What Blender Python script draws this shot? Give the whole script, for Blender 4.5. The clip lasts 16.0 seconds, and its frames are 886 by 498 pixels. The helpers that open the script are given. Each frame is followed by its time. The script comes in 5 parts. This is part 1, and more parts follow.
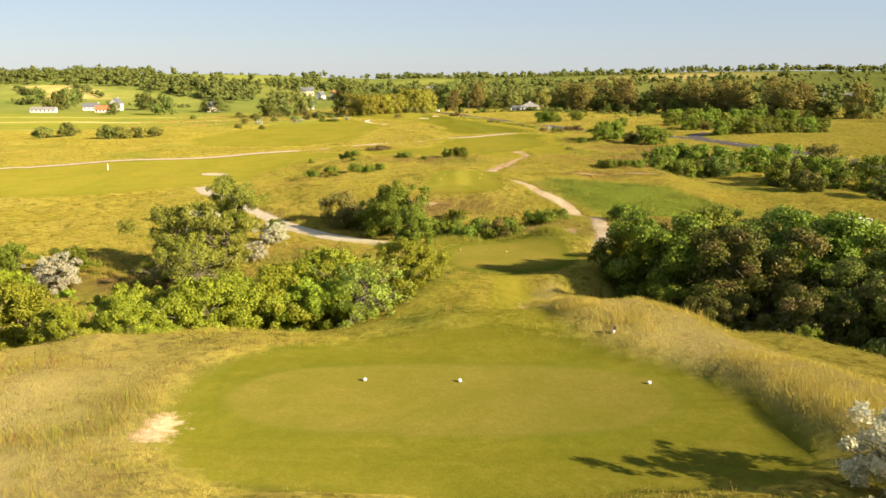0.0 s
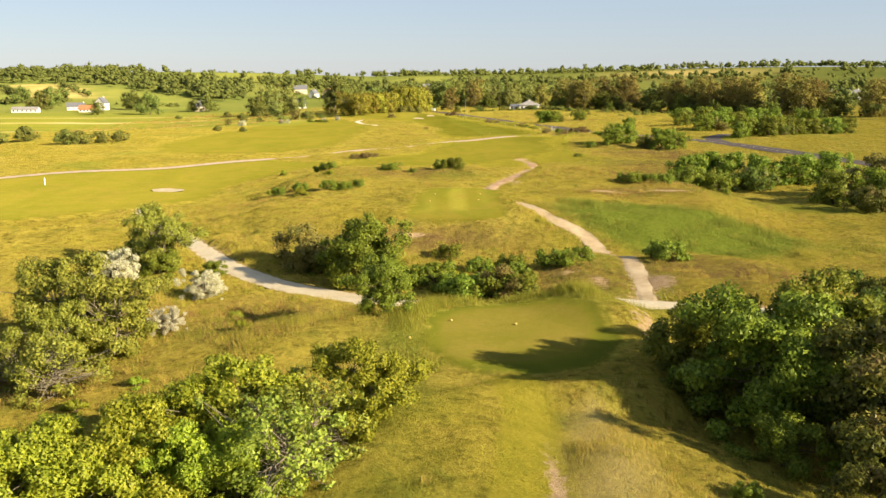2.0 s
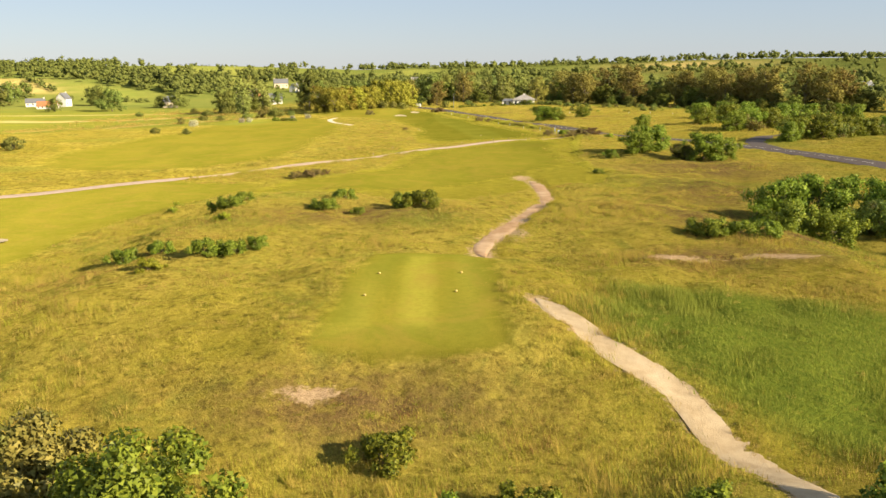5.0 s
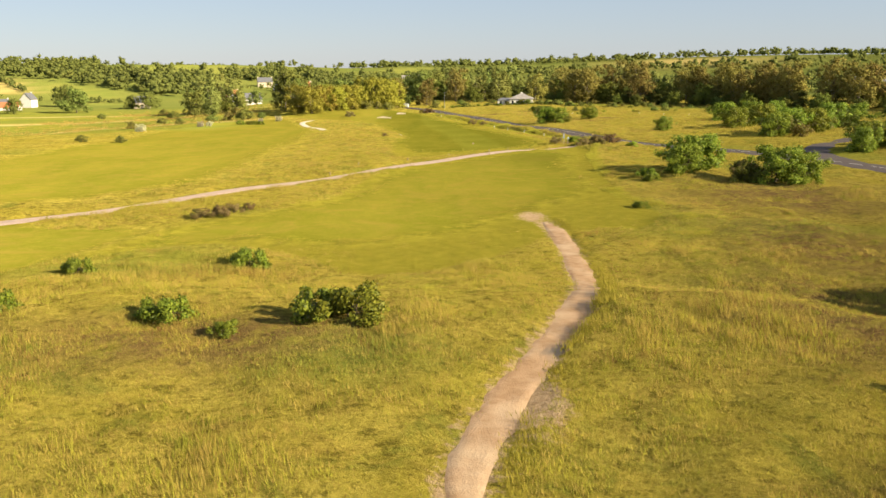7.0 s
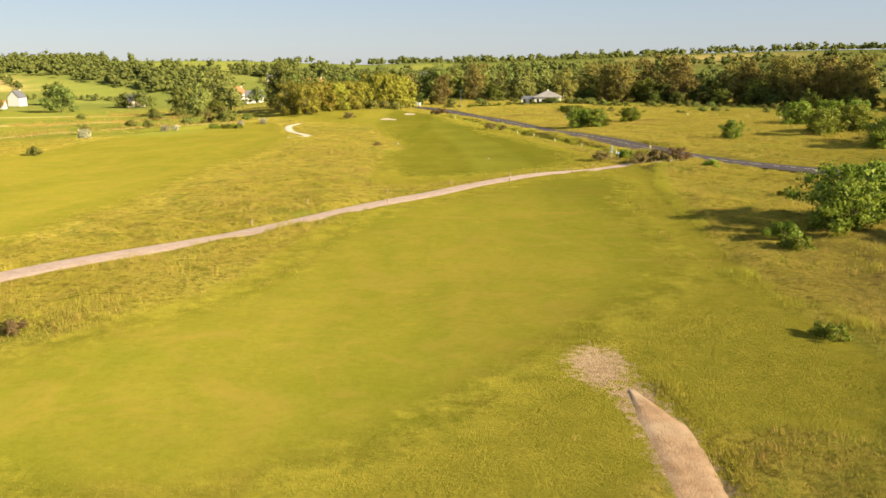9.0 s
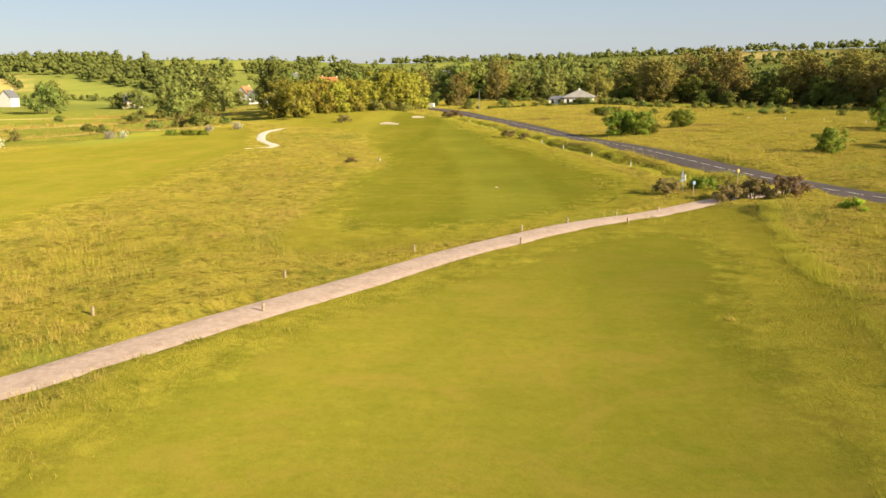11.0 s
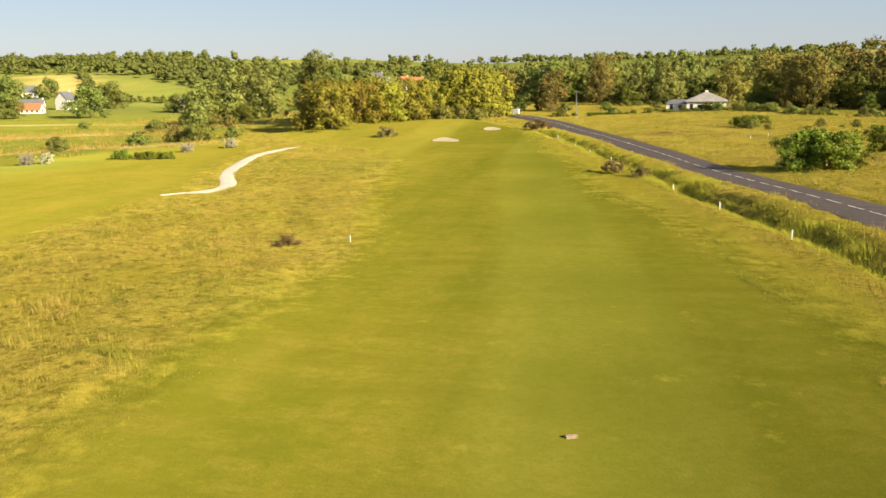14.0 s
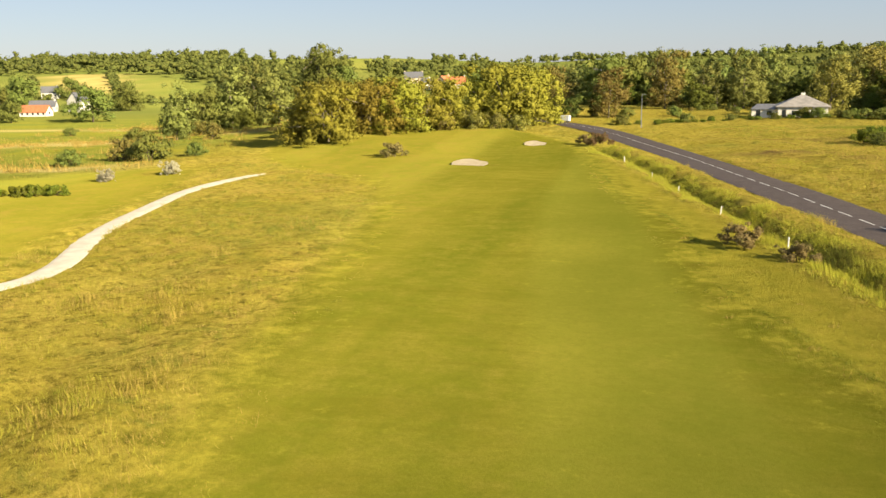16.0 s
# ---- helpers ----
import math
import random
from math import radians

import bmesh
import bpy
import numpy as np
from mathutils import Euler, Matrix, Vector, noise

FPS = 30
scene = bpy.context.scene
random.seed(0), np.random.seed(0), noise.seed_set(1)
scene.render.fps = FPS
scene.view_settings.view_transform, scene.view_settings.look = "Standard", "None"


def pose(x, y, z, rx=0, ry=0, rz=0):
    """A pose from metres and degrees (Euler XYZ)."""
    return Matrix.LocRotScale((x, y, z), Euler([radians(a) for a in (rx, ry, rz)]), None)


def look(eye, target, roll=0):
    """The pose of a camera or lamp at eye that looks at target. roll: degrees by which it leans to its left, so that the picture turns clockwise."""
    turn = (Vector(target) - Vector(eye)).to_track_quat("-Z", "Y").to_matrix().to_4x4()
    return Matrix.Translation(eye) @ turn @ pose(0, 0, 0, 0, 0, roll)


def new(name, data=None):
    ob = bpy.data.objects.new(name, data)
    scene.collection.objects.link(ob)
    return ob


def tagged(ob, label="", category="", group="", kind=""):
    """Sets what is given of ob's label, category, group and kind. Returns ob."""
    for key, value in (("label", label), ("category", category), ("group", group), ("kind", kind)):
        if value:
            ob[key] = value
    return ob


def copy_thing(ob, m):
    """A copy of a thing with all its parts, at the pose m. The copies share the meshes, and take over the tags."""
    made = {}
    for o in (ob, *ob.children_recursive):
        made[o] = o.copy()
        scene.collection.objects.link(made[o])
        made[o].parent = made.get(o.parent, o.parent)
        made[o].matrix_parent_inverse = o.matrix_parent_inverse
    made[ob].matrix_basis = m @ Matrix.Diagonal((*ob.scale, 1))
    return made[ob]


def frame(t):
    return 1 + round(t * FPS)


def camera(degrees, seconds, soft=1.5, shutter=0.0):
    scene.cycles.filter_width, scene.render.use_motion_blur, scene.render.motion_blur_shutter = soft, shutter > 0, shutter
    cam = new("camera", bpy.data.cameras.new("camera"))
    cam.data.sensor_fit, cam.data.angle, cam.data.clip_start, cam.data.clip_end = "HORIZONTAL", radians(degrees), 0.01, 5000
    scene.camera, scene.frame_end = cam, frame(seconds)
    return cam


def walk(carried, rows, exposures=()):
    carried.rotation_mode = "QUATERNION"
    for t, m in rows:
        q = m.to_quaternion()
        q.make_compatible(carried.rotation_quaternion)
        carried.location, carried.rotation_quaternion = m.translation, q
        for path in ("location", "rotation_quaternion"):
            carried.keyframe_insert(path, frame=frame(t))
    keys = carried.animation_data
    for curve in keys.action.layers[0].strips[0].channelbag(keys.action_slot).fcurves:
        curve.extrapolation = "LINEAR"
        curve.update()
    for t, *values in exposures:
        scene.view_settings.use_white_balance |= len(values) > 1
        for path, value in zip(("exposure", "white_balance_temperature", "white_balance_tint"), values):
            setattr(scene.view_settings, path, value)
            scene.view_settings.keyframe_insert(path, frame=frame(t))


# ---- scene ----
cam = camera(54.3, 16.0)
METRES, EYE, TILT, LEAN, TURN = 340.0, 20.4, -11.3, 0.0, 0.0
ROWS = [
    (0.0, 0.0, 0.0, 0.0, 0.0, 0.0, -0.15),
    (0.5, 0.0004, 0.0134, 0.0028, -0.01, -0.05, -0.11),
    (1.0, 0.0008, 0.0296, 0.0063, -0.04, -0.09, -0.07),
    (1.5, 0.0017, 0.0481, 0.0101, -0.08, -0.13, 0.01),
    (2.0, 0.0027, 0.0684, 0.0142, -0.14, -0.18, 0.07),
    (2.5, 0.0038, 0.0902, 0.0185, -0.22, -0.24, 0.12),
    (3.0, 0.0053, 0.1125, 0.0228, -0.31, -0.32, 0.18),
    (3.5, 0.0067, 0.1364, 0.0271, -0.41, -0.42, 0.23),
    (4.0, 0.0082, 0.161, 0.0315, -0.5, -0.5, 0.27),
    (6.5, 0.0176, 0.3001, 0.0555, -0.94, -0.69, 0.59),
    (7.0, 0.02, 0.3365, 0.0618, -1.0, -0.7, 0.63),
    (7.5, 0.0226, 0.3745, 0.0683, -0.82, -0.71, 0.62),
    (8.0, 0.0252, 0.4112, 0.0747, -0.35, -0.76, 0.53),
    (8.5, 0.0281, 0.4482, 0.081, 0.11, -0.81, 0.45),
    (9.0, 0.0316, 0.4857, 0.0873, 0.46, -0.87, 0.41),
    (11.5, 0.0481, 0.6628, 0.1156, 2.92, -0.84, 0.02),
    (12.0, 0.0502, 0.6981, 0.1218, 3.63, -0.83, -0.09),
    (12.5, 0.0518, 0.7347, 0.1282, 4.77, -0.81, -0.28),
    (13.0, 0.0528, 0.7697, 0.1345, 6.17, -0.82, -0.51),
    (13.5, 0.0529, 0.8046, 0.1408, 7.61, -0.86, -0.73),
    (14.0, 0.0522, 0.8394, 0.1472, 8.98, -0.88, -1.0),
    (14.5, 0.0506, 0.8747, 0.1537, 10.15, -0.92, -1.23),
    (15.0, 0.048, 0.9114, 0.1605, 11.14, -0.97, -1.39),
    (15.5, 0.0446, 0.9469, 0.1671, 11.78, -0.98, -1.48),
    (16.0, 0.0407, 0.9822, 0.1737, 12.13, -0.99, -1.55),
]
EXPOSURES = [(0.0, 1.33), (4.0, 1.31), (7.0, 1.25), (16.0, 1.21)]
walk(cam, [(t, pose(0, 0, EYE, TILT, LEAN, TURN) @ pose(METRES * x, METRES * y, METRES * z, 90 + pitch, roll, yaw)) for t, x, y, z, yaw, pitch, roll in ROWS], EXPOSURES)


# ---- world and sun ----
SUN_WAY = Vector((0.80, -0.47, 0.395)).normalized()   # towards the sun
world = bpy.data.worlds.new("sky")
scene.world = world
world.use_nodes = True
wn, wl = world.node_tree.nodes, world.node_tree.links
sky = wn.new("ShaderNodeTexSky")
sky.sky_type, sky.sun_disc = "NISHITA", False
sky.sun_elevation, sky.sun_rotation = math.asin(SUN_WAY.z), math.atan2(SUN_WAY.x, SUN_WAY.y)
sky.air_density, sky.dust_density, sky.ozone_density = 1.0, 0.15, 1.0
cool = wn.new("ShaderNodeMix")
cool.data_type, cool.blend_type = "RGBA", "MULTIPLY"
cool.inputs[0].default_value, cool.inputs[7].default_value = 1.0, (0.86, 0.91, 1.12, 1)
wl.new(sky.outputs[0], cool.inputs[6])
haze = wn.new("ShaderNodeMix")
haze.data_type = "RGBA"
haze.inputs[0].default_value, haze.inputs[7].default_value = 0.55, (5.6, 6.5, 7.7, 1)
wl.new(cool.outputs[2], haze.inputs[6])
wl.new(haze.outputs[2], wn["Background"].inputs[0])
wn["Background"].inputs[1].default_value = 0.042
sun = new("sun", bpy.data.lights.new("sun", "SUN"))
sun.data.energy, sun.data.angle, sun.data.color = 5.0, radians(0.6), (1.0, 0.855, 0.60)
sun.matrix_world = look(SUN_WAY * 300, (0, 0, 0))


# ---- materials ----
def mix_colour(nt, fac, a, b):
    m = nt.nodes.new("ShaderNodeMix")
    m.data_type = "RGBA"
    for sock, v in ((m.inputs[0], fac), (m.inputs[6], a), (m.inputs[7], b)):
        if isinstance(v, bpy.types.NodeSocket):
            nt.links.new(v, sock)
        elif isinstance(v, (int, float)):
            sock.default_value = v
        else:
            sock.default_value = (*v, 1)
    return m.outputs[2]


def noise_fac(nt, scale, lo=0.35, hi=0.65, detail=4, rough=0.6, stretch=None, distort=0.0):
    co = nt.nodes.new("ShaderNodeNewGeometry").outputs["Position"]
    if stretch:
        mp = nt.nodes.new("ShaderNodeMapping")
        mp.inputs["Scale"].default_value = stretch
        nt.links.new(co, mp.inputs[0])
        co = mp.outputs[0]
    n = nt.nodes.new("ShaderNodeTexNoise")
    n.inputs["Scale"].default_value, n.inputs["Detail"].default_value = scale, detail
    n.inputs["Roughness"].default_value, n.inputs["Distortion"].default_value = rough, distort
    nt.links.new(co, n.inputs["Vector"])
    r = nt.nodes.new("ShaderNodeMapRange")
    r.inputs[1].default_value, r.inputs[2].default_value = lo, hi
    nt.links.new(n.outputs[0], r.inputs[0])
    return r.outputs[0]


def attr_fac(nt, name):
    a = nt.nodes.new("ShaderNodeAttribute")
    a.attribute_name = name
    return a.outputs["Fac"]


def calc(nt, op, a, b):
    m = nt.nodes.new("ShaderNodeMath")
    m.operation = op
    for sock, v in ((m.inputs[0], a), (m.inputs[1], b)):
        if isinstance(v, bpy.types.NodeSocket):
            nt.links.new(v, sock)
        else:
            sock.default_value = v
    return m.outputs[0]


def ramp(nt, fac, a, b):
    r = nt.nodes.new("ShaderNodeMapRange")
    r.interpolation_type = "SMOOTHSTEP"
    r.inputs[1].default_value, r.inputs[2].default_value = a, b
    nt.links.new(fac, r.inputs[0])
    return r.outputs[0]


def material(name, colour, rough=0.9, metal=0.0, second=None, scale=2.0, third=None, scale3=0.3, bump=0.0, bump_scale=20.0, specular=0.3):
    """A surface of two or three colours mixed by noise at two sizes, with fine relief."""
    mat = bpy.data.materials.new(name)
    mat.use_nodes = True
    nt = mat.node_tree
    p = nt.nodes["Principled BSDF"]
    p.inputs["Roughness"].default_value, p.inputs["Metallic"].default_value = rough, metal
    p.inputs["Specular IOR Level"].default_value = specular
    p.inputs["Base Color"].default_value = (*colour, 1)
    if second:
        c = mix_colour(nt, noise_fac(nt, scale), colour, second)
        if third:
            c = mix_colour(nt, noise_fac(nt, scale3, 0.45, 0.7), c, third)
        nt.links.new(c, p.inputs["Base Color"])
    if bump:
        b = nt.nodes.new("ShaderNodeBump")
        b.inputs["Strength"].default_value, b.inputs["Distance"].default_value = bump, 0.05
        nt.links.new(noise_fac(nt, bump_scale, 0.2, 0.8), b.inputs["Height"])
        nt.links.new(b.outputs[0], p.inputs["Normal"])
    return mat


def leaf_material(name, dark, light, odd=None, through_light=0.35, gloss=0.45, clumped=0.0):
    """Leaves that differ one by one, let some light through, and change a little from plant to plant."""
    mat = bpy.data.materials.new(name)
    mat.use_nodes = True
    nt = mat.node_tree
    p = nt.nodes["Principled BSDF"]
    rnd = nt.nodes.new("ShaderNodeNewGeometry").outputs["Random Per Island"]
    if clumped:
        rnd = calc(nt, "ADD", calc(nt, "MULTIPLY", rnd, 0.3), calc(nt, "MULTIPLY", noise_fac(nt, clumped, 0.3, 0.7, 6, 0.8), 0.7))
        b = nt.nodes.new("ShaderNodeBump")
        b.inputs["Strength"].default_value, b.inputs["Distance"].default_value = 0.45, 0.35 / clumped
        nt.links.new(noise_fac(nt, clumped * 1.6, 0.2, 0.8, 6, 0.8), b.inputs["Height"])
        nt.links.new(b.outputs[0], p.inputs["Normal"])
    c = mix_colour(nt, rnd, dark, light)
    info = nt.nodes.new("ShaderNodeObjectInfo").outputs["Random"]
    hs = nt.nodes.new("ShaderNodeHueSaturation")
    nt.links.new(calc(nt, "MULTIPLY_ADD", info, 0.05), hs.inputs["Hue"])
    hs.inputs["Hue"].links[0].from_node.inputs[2].default_value = 0.475
    v = calc(nt, "MULTIPLY_ADD", info, 0.4)
    v.node.inputs[2].default_value = 0.8
    nt.links.new(v, hs.inputs["Value"])
    nt.links.new(c, hs.inputs["Color"])
    c = hs.outputs[0]
    if odd:
        c = mix_colour(nt, noise_fac(nt, 0.45, 0.52, 0.68), c, odd)
    nt.links.new(c, p.inputs["Base Color"])
    p.inputs["Roughness"].default_value = gloss
    p.inputs["Specular IOR Level"].default_value = 0.12
    t = nt.nodes.new("ShaderNodeBsdfTranslucent")
    nt.links.new(c, t.inputs[0])
    ms = nt.nodes.new("ShaderNodeMixShader")
    ms.inputs[0].default_value = through_light
    nt.links.new(p.outputs[0], ms.inputs[1])
    nt.links.new(t.outputs[0], ms.inputs[2])
    nt.links.new(ms.outputs[0], nt.nodes["Material Output"].inputs[0])
    return mat


def ground_material():
    mat = bpy.data.materials.new("turf")
    mat.use_nodes = True
    nt = mat.node_tree
    p = nt.nodes["Principled BSDF"]
    p.inputs["Roughness"].default_value, p.inputs["Specular IOR Level"].default_value = 1.0, 0.0
    p.inputs["Diffuse Roughness"].default_value = 1.0
    fine, mid, large = noise_fac(nt, 2.6, 0.35, 0.68, 6, 0.75), noise_fac(nt, 0.42, 0.36, 0.64, 5, 0.65), noise_fac(nt, 0.07, 0.4, 0.62, 4, 0.6)
    # rough grass: straw, olive and rust; dark mottle paints soil and shade between tufts
    c = mix_colour(nt, mid, (0.42, 0.330, 0.052), (0.31, 0.262, 0.033))
    c = mix_colour(nt, calc(nt, "MULTIPLY", large, 0.6), c, (0.46, 0.362, 0.075))
    c = mix_colour(nt, calc(nt, "MULTIPLY", fine, 0.75), c, (0.165, 0.138, 0.019))
    c = mix_colour(nt, calc(nt, "MULTIPLY", noise_fac(nt, 1.1, 0.5, 0.66, 6, 0.7), 0.6), c, (0.125, 0.096, 0.014))
    c = mix_colour(nt, calc(nt, "MULTIPLY", noise_fac(nt, 0.23, 0.5, 0.68, 4, 0.6, None, 1.0), 0.45), c, (0.215, 0.185, 0.022))
    c = mix_colour(nt, calc(nt, "MULTIPLY", noise_fac(nt, 0.16, 0.52, 0.66, 5, 0.7, None, 1.5), 0.32), c, mix_colour(nt, fine, (0.27, 0.165, 0.040), (0.155, 0.092, 0.028)))
    c = mix_colour(nt, calc(nt, "MULTIPLY", noise_fac(nt, 0.21, 0.53, 0.66, 5, 0.7, (1.0, 0.8, 1.0), 1.0), 0.7), c, mix_colour(nt, fine, (0.20, 0.205, 0.030), (0.105, 0.118, 0.020)))
    c = mix_colour(nt, calc(nt, "MULTIPLY", noise_fac(nt, 1.1, 0.52, 0.62, 8, 0.85), 0.8), c, (0.100, 0.082, 0.014))
    c = mix_colour(nt, calc(nt, "MULTIPLY", noise_fac(nt, 4.0, 0.58, 0.66, 8, 0.85), 0.35), c, (0.60, 0.50, 0.17))
    c = mix_colour(nt, attr_fac(nt, "lush"), c, mix_colour(nt, fine, (0.205, 0.235, 0.030), (0.095, 0.132, 0.018)))
    c = mix_colour(nt, calc(nt, "MULTIPLY", attr_fac(nt, "heath"), noise_fac(nt, 0.8, 0.22, 0.55)), c, mix_colour(nt, fine, (0.20, 0.125, 0.048), (0.095, 0.062, 0.026)))
    semi = mix_colour(nt, noise_fac(nt, 0.7, 0.35, 0.65, 6, 0.75), (0.315, 0.268, 0.034), (0.225, 0.205, 0.023))
    semi = mix_colour(nt, calc(nt, "MULTIPLY", noise_fac(nt, 7.0, 0.35, 0.7, 5, 0.8), 0.5), semi, (0.165, 0.142, 0.017))
    c = mix_colour(nt, ramp(nt, attr_fac(nt, "semi"), 0.3, 0.7), c, semi)
    # mown turf: green, dry yellow patches, long streaks, fine blades
    m = mix_colour(nt, noise_fac(nt, 0.085, 0.36, 0.64, 6, 0.65, None, 0.8), (0.125, 0.124, 0.011), (0.178, 0.154, 0.019))
    m = mix_colour(nt, calc(nt, "MULTIPLY", noise_fac(nt, 0.16, 0.42, 0.62, 5, 0.6, (1.0, 0.12, 1.0)), 0.75), m, (0.091, 0.103, 0.009))
    m = mix_colour(nt, calc(nt, "MULTIPLY", noise_fac(nt, 0.55, 0.45, 0.70, 6, 0.75), 0.8), m, (0.205, 0.165, 0.025))
    m = mix_colour(nt, calc(nt, "MULTIPLY", noise_fac(nt, 0.4, 0.48, 0.66, 6, 0.7, (0.16, 1.0, 1.0), 0.6), 0.5), m, (0.105, 0.092, 0.009))
    m = mix_colour(nt, calc(nt, "MULTIPLY", noise_fac(nt, 1.7, 0.48, 0.7, 5, 0.75), 0.5), m, (0.090, 0.093, 0.010))
    m = mix_colour(nt, calc(nt, "MULTIPLY", noise_fac(nt, 11.0, 0.35, 0.7, 4, 0.8), 0.55), m, (0.083, 0.083, 0.009))
    m = mix_colour(nt, calc(nt, "MULTIPLY", attr_fac(nt, "stripe"), 0.8), m, (0.255, 0.240, 0.036))
    # rim: painted slope shade round tee three, dark green grass round tee two
    m = mix_colour(nt, calc(nt, "MULTIPLY", attr_fac(nt, "rim"), 0.7), m, (0.072, 0.092, 0.012))
    m = mix_colour(nt, calc(nt, "MULTIPLY", attr_fac(nt, "dry"), 0.45), m, mix_colour(nt, noise_fac(nt, 0.11, 0.38, 0.62, 6, 0.65, (1.0, 0.4, 1.0), 0.8), (0.180, 0.172, 0.018), (0.250, 0.208, 0.027)))
    m = mix_colour(nt, calc(nt, "MULTIPLY", noise_fac(nt, 2.3, 0.45, 0.72, 6, 0.8), 0.4), m, (0.088, 0.088, 0.010))
    m = mix_colour(nt, calc(nt, "MULTIPLY", calc(nt, "MULTIPLY", attr_fac(nt, "dry"), 0.6), noise_fac(nt, 0.2, 0.48, 0.66, 7, 0.7, None, 1.2)), m, (0.205, 0.150, 0.028))
    # darker green turf, with lens vignetting on the far fairway put into the colour
    m = mix_colour(nt, calc(nt, "MULTIPLY", attr_fac(nt, "dim_lane"), 0.65), m, (0.080, 0.088, 0.009))
    edge = calc(nt, "ADD", attr_fac(nt, "mown"), calc(nt, "MULTIPLY", calc(nt, "SUBTRACT", noise_fac(nt, 0.5, 0.2, 0.8, 7, 0.75), 0.5), 1.3))
    c = mix_colour(nt, ramp(nt, edge, 0.15, 0.85), c, m)
    tee = mix_colour(nt, noise_fac(nt, 0.35, 0.38, 0.62, 6, 0.7), (0.205, 0.158, 0.034), (0.150, 0.136, 0.019))
    tee = mix_colour(nt, calc(nt, "MULTIPLY", noise_fac(nt, 2.2, 0.45, 0.65, 6, 0.8), 0.5), tee, (0.115, 0.105, 0.016))
    tee = mix_colour(nt, calc(nt, "MULTIPLY", noise_fac(nt, 9.0, 0.4, 0.65, 5, 0.85), 0.6), tee, (0.10, 0.09, 0.016))
    c = mix_colour(nt, calc(nt, "MULTIPLY", ramp(nt, attr_fac(nt, "tee"), 0.3, 0.7), 0.75), c, tee)
    c = mix_colour(nt, attr_fac(nt, "marsh"), c, mix_colour(nt, calc(nt, "MULTIPLY", noise_fac(nt, 0.5, 0.35, 0.7, 6, 0.75, (0.5, 1.0, 1.0)), 0.6), mix_colour(nt, noise_fac(nt, 0.06, 0.4, 0.6, 4, 0.6, (0.35, 1.5, 1.0)), (0.240, 0.230, 0.028), (0.170, 0.188, 0.032)), (0.13, 0.135, 0.026)))
    c = mix_colour(nt, attr_fac(nt, "straw"), c, (0.46, 0.355, 0.145))
    # bare sandy soil
    bare = calc(nt, "ADD", attr_fac(nt, "bare"), calc(nt, "MULTIPLY", calc(nt, "SUBTRACT", noise_fac(nt, 1.9, 0.2, 0.8, 6, 0.7), 0.5), 0.9))
    c = mix_colour(nt, ramp(nt, bare, 0.45, 0.8), c, mix_colour(nt, fine, (0.50, 0.36, 0.21), (0.33, 0.22, 0.125)))
    c = mix_colour(nt, attr_fac(nt, "field"), c, mix_colour(nt, noise_fac(nt, 0.012, 0.3, 0.7), (0.165, 0.17, 0.040), (0.115, 0.14, 0.030)))
    c = mix_colour(nt, attr_fac(nt, "pasture"), c, mix_colour(nt, noise_fac(nt, 0.03, 0.35, 0.65, 5), (0.165, 0.19, 0.038), (0.215, 0.21, 0.048)))
    c = mix_colour(nt, attr_fac(nt, "hay"), c, (0.40, 0.305, 0.105))
    nt.links.new(c, p.inputs["Base Color"])
    b = nt.nodes.new("ShaderNodeBump")
    b.inputs["Distance"].default_value = 0.25
    nt.links.new(calc(nt, "SUBTRACT", 0.85, calc(nt, "MULTIPLY", attr_fac(nt, "mown"), 0.72)), b.inputs["Strength"])
    nt.links.new(noise_fac(nt, 3.4, 0.2, 0.8, 6, 0.75), b.inputs["Height"])
    nt.links.new(b.outputs[0], p.inputs["Normal"])
    return mat


TURF = ground_material()
ASPHALT = material("asphalt", (0.088, 0.070, 0.064), 0.9, 0, (0.115, 0.092, 0.083), 0.7, (0.07, 0.057, 0.052), 6.0, 0.3, 40, 0.1)
PAINT_LINE = material("road_paint", (0.72, 0.70, 0.66), 0.7, 0, (0.5, 0.48, 0.45), 3.0)
PALE_PATH = material("pale_gravel", (0.53, 0.45, 0.315), 0.95, 0, (0.45, 0.375, 0.25), 0.5, (0.57, 0.49, 0.35), 2.5, 0.4, 14, 0.1)
DIRT_PATH = material("dirt", (0.43, 0.275, 0.155), 0.95, 0, (0.31, 0.19, 0.10), 1.2, (0.50, 0.36, 0.225), 0.35, 0.5, 10, 0.1)
SANDY_PATH = material("sandy_dirt", (0.44, 0.335, 0.205), 0.95, 0, (0.34, 0.25, 0.145), 1.2, (0.49, 0.385, 0.25), 0.35, 0.5, 10, 0.1)
PINK_TRACK = material("crushed_stone", (0.50, 0.365, 0.285), 0.95, 0, (0.40, 0.285, 0.215), 0.8, (0.54, 0.41, 0.32), 3.5, 0.4, 12, 0.1)
WHITE_PATH = material("white_sand_path", (0.72, 0.64, 0.50), 0.95, 0, (0.60, 0.52, 0.39), 0.8, None, 0.3, 0.2, 12, 0.1)
SAND = material("bunker_sand", (0.46, 0.38, 0.25), 0.95, 0, (0.38, 0.31, 0.20), 1.2, None, 0.3, 0.3, 8, 0.1)
BARK = material("bark", (0.16, 0.125, 0.085), 0.95, 0, (0.085, 0.066, 0.045), 6.0, None, 0.3, 0.6, 25, 0.1)
PALE_BARK = material("grey_bark", (0.30, 0.255, 0.185), 0.95, 0, (0.17, 0.14, 0.10), 5.0, None, 0.3, 0.5, 25, 0.1)
OAK_LEAF = leaf_material("oak_leaf", (0.090, 0.128, 0.014), (0.27, 0.30, 0.033), None, 0.30)
